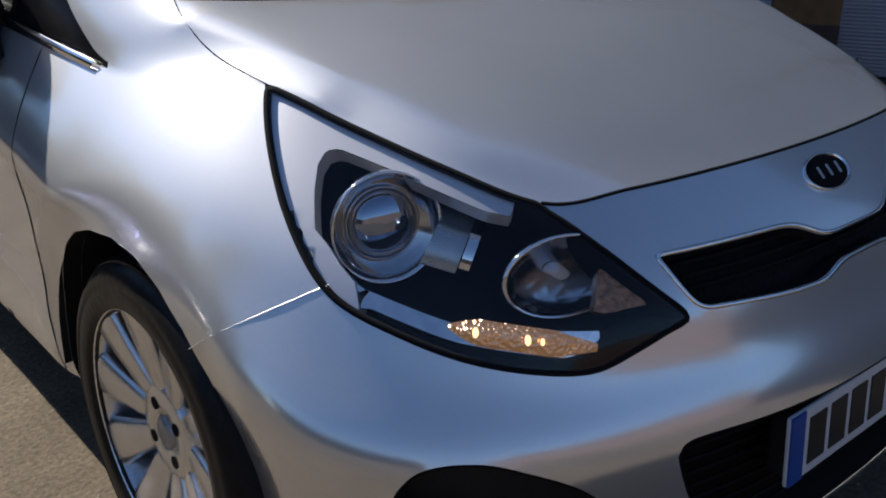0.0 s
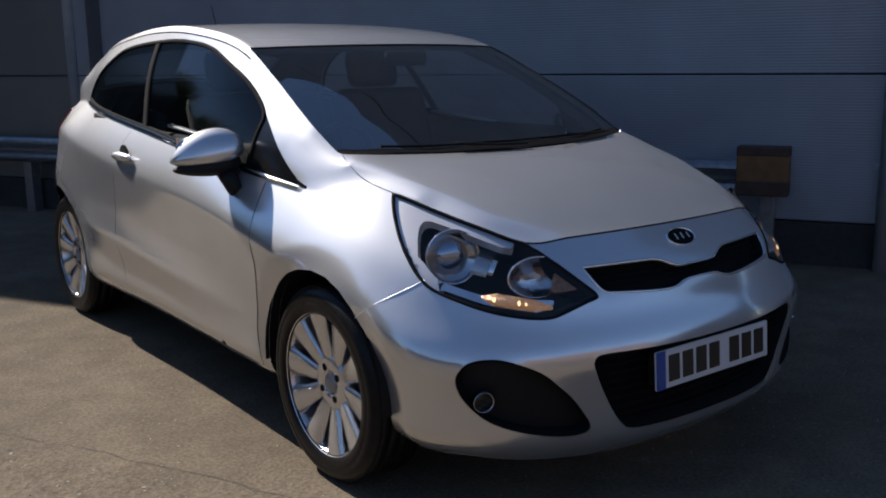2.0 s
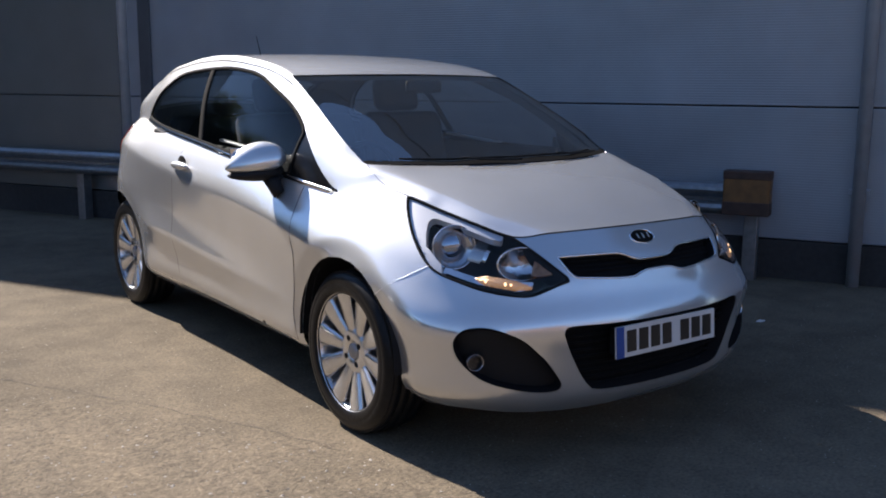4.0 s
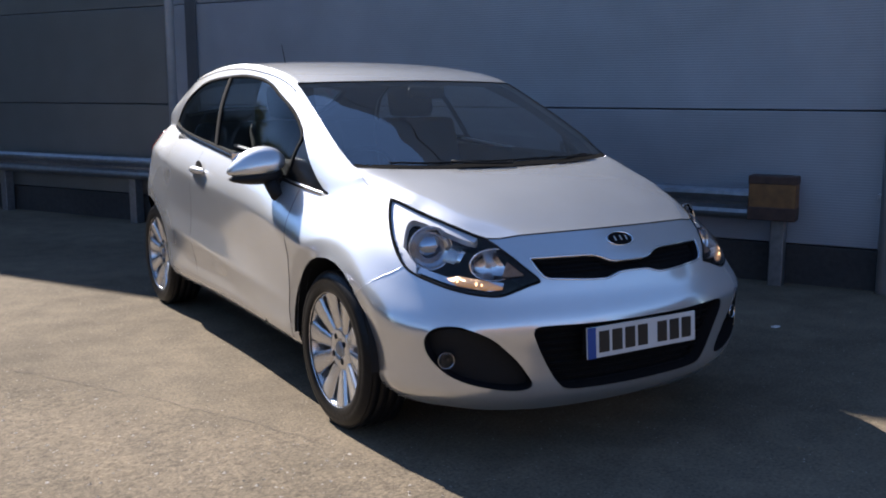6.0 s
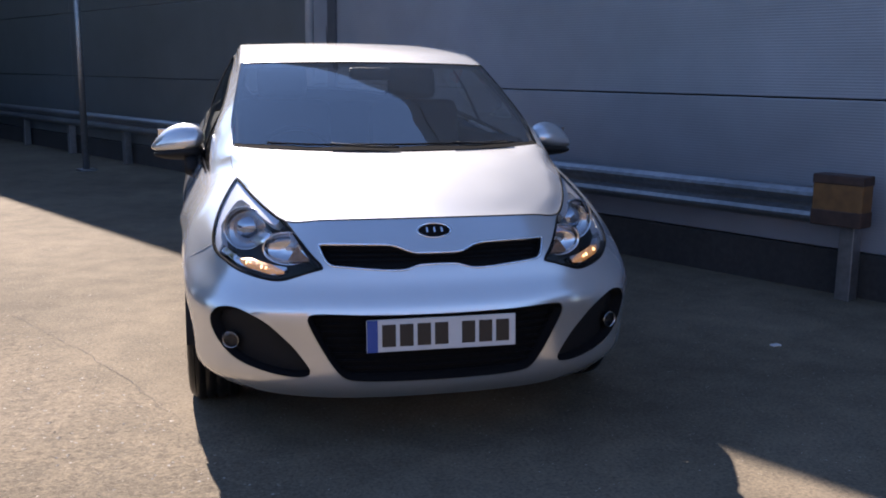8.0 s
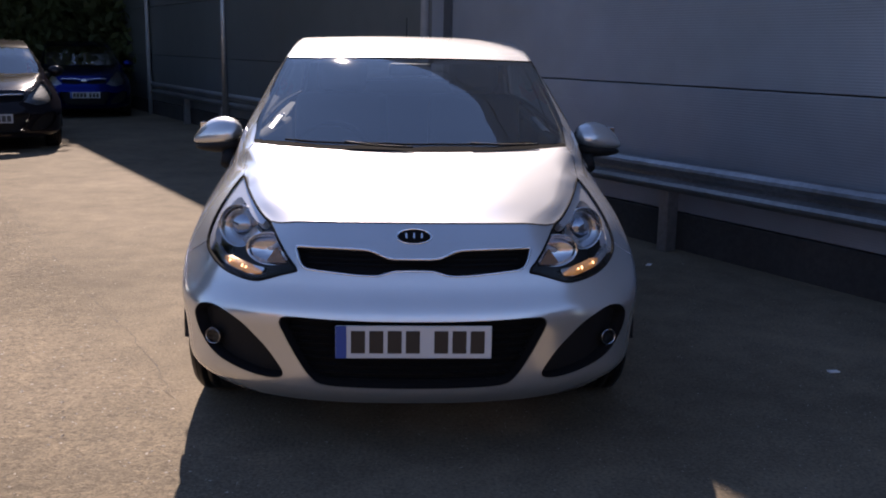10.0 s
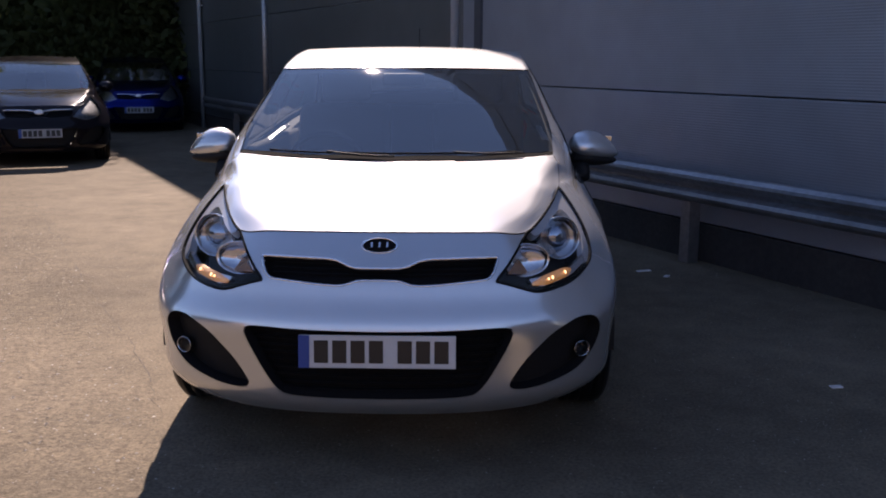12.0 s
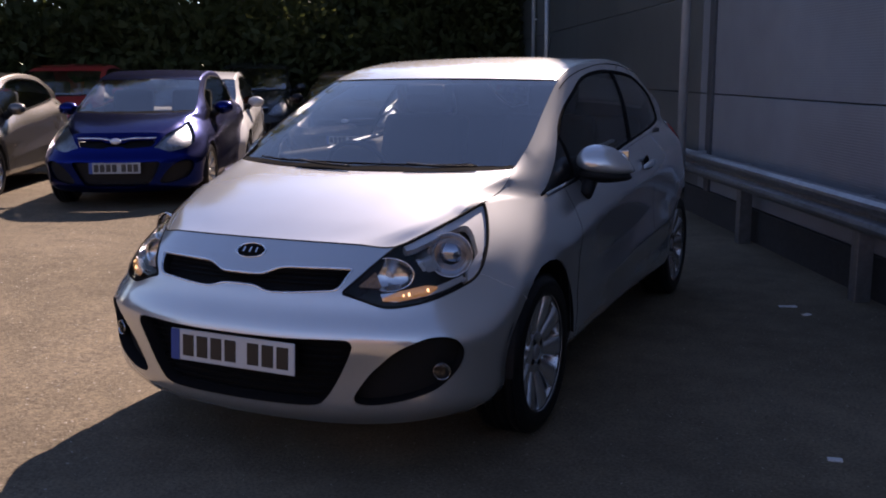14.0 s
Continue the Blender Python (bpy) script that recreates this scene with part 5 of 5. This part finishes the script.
def building():
    bm = box(bmesh.new(), 9, -1.56, WALL_TOP / 2 + 0.05, 26, 3.0, WALL_TOP - 0.1)
    wall = part("wall_east", bm, PLINTH, None)
    wall.matrix_basis = WALL_M
    tagged(wall, "tall shaded building wall in grey-blue steel cladding", "wall", kind="structure")
    bm = box(bmesh.new(), 9, -0.02, 0.1125, 26, 0.07, 0.265, 0.004)
    part("plinth", bm, PLINTH, wall, "dark concrete plinth")
    bm = box(bmesh.new(), 9, -1.5, WALL_TOP + 0.04, 26.1, 3.03, 0.1, 0.01)
    part("roof_edge", bm, CLADDING, wall)
    # higher roof part out of view, sized by where its shadow ends
    bm = box(bmesh.new(), 2.0, -1.5, WALL_TOP + 0.27, 12.0, 3.03, 0.36, 0.01)
    part("parapet", bm, CLADDING, wall)
    levels = [0.25, 1.14, 2.06, 2.98, 3.9, 4.82, WALL_TOP - 0.02]
    cache = {}
    for z0, z1 in zip(levels, levels[1:]):
        for u0, u1 in zip([-4, 5.9, 12.4], [5.9, 12.4, 22]):
            key = (round(u1 - u0, 3), round(z1 - z0, 3), u0 < 0)
            if key not in cache:
                b = box(bmesh.new(), 0, 0, 0, key[0] - 0.004, 0.06, key[1] - 0.009, 0.005)
                me = bpy.data.meshes.new("panel")
                b.to_mesh(me)
                b.free()
                me.materials.append(CLADDING if u0 < 0 else DARK_CLADDING)
                cache[key] = me
            put("panel", cache[key], wall, "", Matrix.Translation(((u0 + u1) / 2, -0.03, (z0 + z1) / 2)))
    for u, off in ((-0.45, 0.07), (5.58, 0.26), (17.0, 0.07)):
        bm = bmesh.new()
        rod(bm, (0, off, GROUND_Z), (0, off, WALL_TOP - 2.2 * off), 0.041, None, 20)
        pipe = part("downpipe", bm, PIPE, None, "", True)
        pipe.matrix_basis = WALL_M @ Matrix.Translation((u, 0, 0))
        tagged(pipe, "grey round rainwater pipe on the cladding", "downpipe", "rainwater pipes")
        for z in (0.6, 2.4, 4.3):
            b = box(bmesh.new(), 0, off / 2, z, 0.13 if off < 0.1 else 0.05, off + 0.005, 0.035, 0.005)
            part("bracket", b, PIPE, pipe)
    bm = bmesh.new()
    rod(bm, (0, 0, GROUND_Z), (0, 0, 3.3), 0.042, 0.036, 20)
    box(bm, 0, 0, GROUND_Z + 0.012, 0.2, 0.2, 0.024, 0.004)
    pole = part("steel_pole", bm, GALV, None, "", True)
    pole.matrix_basis = WALL_M @ Matrix.Translation((9.76, 0.89, 0))
    tagged(pole, "slim grey steel pole standing before the shaded wall", "pole")
    for u in (5.56,):
        b = box(bmesh.new(), u, 0.012, WALL_TOP / 2 + 0.1, 0.13, 0.03, WALL_TOP - 0.3, 0.006)
        part("wall_strip", b, STRIP, wall, "dark upright strip on the cladding beside the pipe")


building()


def barrier():
    """Galvanised two-wave crash barrier on posts with a yellow end piece."""
    rail = new("crash_barrier")
    rail.matrix_basis = WALL_M
    tagged(rail, "galvanised steel crash barrier with a yellow end cap", "barrier")
    prof = [(0.0, 0.632), (0.03, 0.626), (0.055, 0.603), (0.06, 0.583), (0.05, 0.558), (0.015, 0.536), (0.012, 0.513), (0.05, 0.49), (0.06, 0.466), (0.055, 0.446), (0.03, 0.425), (0.0, 0.418)]
    for a, b in ((0.3, 4.3), (4.3, 8.3), (8.3, 12.3), (12.3, 16.3)):
        verts, faces, n = [], [], len(prof)
        for u in (a, b):
            verts += [(u, 0.165 + d, z) for d, z in prof] + [(u, 0.162 + d, z) for d, z in prof[::-1]]
        m = 2 * n
        faces = [(k, (k + 1) % m, m + (k + 1) % m, m + k) for k in range(m)] + [tuple(range(m))[::-1], tuple(range(m, 2 * m))]
        put("beam", mesh_of("beam", verts, faces, GALV, False), rail)
    for u in (0.2, 2.3, 4.3, 6.3, 8.3, 10.3, 12.3, 14.3):
        bm = box(bmesh.new(), u, 0.11, 0.30, 0.09, 0.1, 0.64, 0.006)
        post = part("post", bm, GALV, rail)
        bm = bmesh.new()
        rod(bm, (u, 0.15, 0.547), (u, 0.19, 0.547), 0.016, None, 8)
        part("bolt", bm, GALV, post)
    bm = box(bmesh.new(), 0.225, 0.2, 0.575, 0.30, 0.13, 0.29, 0.012)
    cap = part("end_cap", bm, YELLOW, rail, "weathered yellow and brown end cap")
    for z, h in ((0.475, 0.09), (0.695, 0.055)):
        bm = box(bmesh.new(), 0.225, 0.2, z, 0.304, 0.136, h, 0.007)
        part("dark_band", bm, BROWN, cap, "dark rusty band")


barrier()


def unseen_wall(name, x0, y0, x1, y1, high):
    """Plain wall out of view, added to cut off low sky from light and reflections."""
    d = Vector((x1 - x0, y1 - y0, 0))
    ob = part(name, box(bmesh.new(), 0, 0, high / 2, d.length, 0.22, high, 0.01), BRICK, None)
    box_top = box(bmesh.new(), 0, 0, high + 0.03, d.length, 0.3, 0.06, 0.008)
    part("coping", box_top, PLINTH, ob)
    ob.matrix_basis = pose((x0 + x1) / 2, (y0 + y1) / 2, GROUND_Z, 0, 0, math.degrees(math.atan2(d.y, d.x)))
    tagged(ob, "plain brown wall out of view, added to block low sky", "wall", kind="structure")


unseen_wall("unseen_wall_south", -24, -17, 8.4, -14, 3.4)
unseen_wall("unseen_wall_south_east", 8.4, -14, 5.1, -2.3, 2.2)
unseen_wall("unseen_wall_west", -26, 5, -24, -17, 4.2)


def leaf_mass(name, label, boxes, count, size, seed):
    """Uneven foliage made of many small leaves gathered into clumps."""
    rng = np.random.default_rng(seed)
    verts, faces = [], []
    for (cx, cy, cz, rx, ry, rz), n in boxes:
        for _ in range(n):
            d = rng.normal(size=3)
            d /= np.linalg.norm(d)
            r = rng.uniform(0.45, 1.0) ** 0.6
            c = np.array((cx, cy, cz)) + d * (rx, ry, rz) * r * rng.uniform(0.8, 1.12)
            for _ in range(9):
                p = c + rng.normal(size=3) * 0.22
                a, b = rng.normal(size=3), rng.normal(size=3)
                a /= np.linalg.norm(a)
                b -= a * a.dot(b)
                b /= np.linalg.norm(b)
                l = size * rng.uniform(0.6, 1.4)
                k = len(verts)
                verts += [p - a * l, p + b * l * 0.45, p + a * l, p - b * l * 0.45]
                faces.append((k, k + 1, k + 2, k + 3))
    return mesh_of(name, verts, faces, LEAF, False)


def tree(x, y, height, spread, seed):
    rng = random.Random(seed)
    t = new("tree")
    tagged(t, "tall dark leafy tree at the edge of the yard", "tree", "trees behind the yard")
    bm = bmesh.new()
    top = Vector((rng.uniform(-0.3, 0.3), rng.uniform(-0.3, 0.3), height * 0.7))
    rod(bm, (0, 0, 0), top * 0.5, 0.2, 0.14, 10)
    rod(bm, top * 0.5, top, 0.14, 0.05, 10)
    for _ in range(7):
        a = rng.uniform(0, 2 * math.pi)
        s = top * rng.uniform(0.3, 0.85)
        rod(bm, s, s + Vector((math.cos(a), math.sin(a), 0.7)) * spread * 0.6, 0.06, 0.015, 7)
    part("trunk", bm, BARK, t, "", True)
    lobes = []
    for _ in range(16):
        a, r = rng.uniform(0, 2 * math.pi), spread * rng.uniform(0.1, 0.75)
        z = height * rng.uniform(0.14, 0.9)
        lobes.append(((math.cos(a) * r, math.sin(a) * r, z, spread * 0.55, spread * 0.55, height * 0.16), 150))
    put("crown", leaf_mass("crown", "", lobes, 0, 0.1, seed), t)
    t.matrix_basis = pose(x, y, GROUND_Z)
    return t


for k in range(13):
    s = k / 12
    tree(-20 + 17 * s + 0.8 * math.sin(k * 2.1), 6.5 + 19 * s + 1.0 * math.cos(k * 1.7), (11.0 if k < 5 else 8.0 if k < 7 else 6.0 if k < 10 else 7.5) + 0.8 * math.sin(k * 1.3), 2.6, 40 + k)


def hedge():
    boxes = []
    for k in range(24):
        s = k / 23
        boxes.append(((-18.5 + 16.5 * s, 6.0 + 18 * s, 1.3, 1.2, 1.2, 1.5), 230))
    ob = put("hedge", leaf_mass("hedge", "", boxes, 0, 0.12, 7))
    tagged(ob, "dense dark hedge of mixed shrubs behind the cars", "hedge", kind="stuff")


hedge()


def litter():
    for x, y, a, w in ((1.5, 3.26, 20, 0.10), (1.62, 3.1, 60, 0.05), (1.9, 0.95, 10, 0.05)):
        bm = box(bmesh.new(), 0, 0, 0.004, w, 0.03, 0.006, 0.001)
        ob = part("litter", bm, LITTER, None)
        ob.matrix_basis = pose(x, y, GROUND_Z, 0, 0, a)
        tagged(ob, "scrap of pale litter lying on the tarmac", "litter", "scraps on the ground")


litter()


def ground_crack():
    """A wandering dark crack in the tarmac beside the car."""
    way = resampled([(-4.4, 7.2, 0), (-3.6, 5.63, 0), (-2.29, 3.18, 0), (-1.79, 2.31, 0), (-1.45, 1.68, 0), (-1.28, 1.3, 0), (-1.08, 0.93, 0), (-0.93, 0.55, 0)], 0.05)
    rng = np.random.default_rng(3)
    verts, faces = [], []
    drift = 0.0
    for i, p in enumerate(way):
        d = way[min(i + 1, len(way) - 1)] - way[max(i - 1, 0)]
        s = np.array((-d[1], d[0], 0)) / (np.linalg.norm(d) + 1e-9)
        drift = drift * 0.8 + rng.normal() * 0.008
        w = abs(rng.normal()) * 0.0016 + 0.0003
        c = p + s * drift
        verts += [c - s * w + (0, 0, 0.0015), c + s * w + (0, 0, 0.0015)]
        if i:
            faces.append((2 * i - 2, 2 * i - 1, 2 * i + 1, 2 * i))
    ob = put("crack", mesh_of("crack", verts, faces, CRACK, False), None, "", pose(0, 0, GROUND_Z))
    tagged(ob, "thin dark crack wandering through the tarmac", "crack", kind="structure")


ground_crack()


def grit():
    """Loose chippings scattered over the tarmac."""
    rng = np.random.default_rng(11)
    verts, faces = [], []
    for i in range(13000):
        x, y = rng.uniform(-4.6, 2.6), rng.uniform(-2.2, 4.5)
        coarse = (x + 0.93) * -0.888 + (y - 0.55) * -0.459 > 0
        r = (0.0026 + 0.0075 * rng.random() ** 3) if coarse else (0.002 + 0.003 * rng.random() ** 3)
        a, k = rng.uniform(0, 6.28), len(verts)
        for q in range(4):
            rr = r * rng.uniform(0.7, 1.3)
            verts.append((x + rr * math.cos(a + q * 1.57), y + rr * math.sin(a + q * 1.57), -0.0005))
        verts.append((x + rng.normal() * r * 0.3, y, r * rng.uniform(0.25, 0.5)))
        faces += [(k + q, k + (q + 1) % 4, k + 4) for q in range(4)]
    ob = put("grit", mesh_of("grit", verts, faces, CHIPPINGS, False), None, "", pose(0, 0, GROUND_Z))
    tagged(ob, "pale loose chippings scattered over the tarmac", "grit", kind="stuff")


grit()


def debris():
    """Dark crumbs of soil and dead leaf in loose drifts beside the car."""
    rng = np.random.default_rng(23)
    verts, faces = [], []
    for _ in range(60):
        cx, cy = rng.uniform(-4.2, -1.0), rng.uniform(-1.5, 4.0)
        for _ in range(rng.integers(2, 9)):
            x, y = cx + rng.normal() * 0.10, cy + rng.normal() * 0.05
            r = 0.003 + 0.005 * rng.random() ** 2
            a, k = rng.uniform(0, 6.28), len(verts)
            for q in range(5):
                rr = r * rng.uniform(0.6, 1.5)
                verts.append((x + rr * math.cos(a + q * 1.257), y + rr * math.sin(a + q * 1.257), -0.0005))
            verts.append((x, y, r * rng.uniform(0.2, 0.4)))
            faces += [(k + q, k + (q + 1) % 5, k + 5) for q in range(5)]
    ob = put("debris", mesh_of("debris", verts, faces, CRACK, False), None, "", pose(0, 0, GROUND_Z))
    tagged(ob, "dark crumbs of soil scattered over the tarmac", "debris", kind="stuff")


debris()
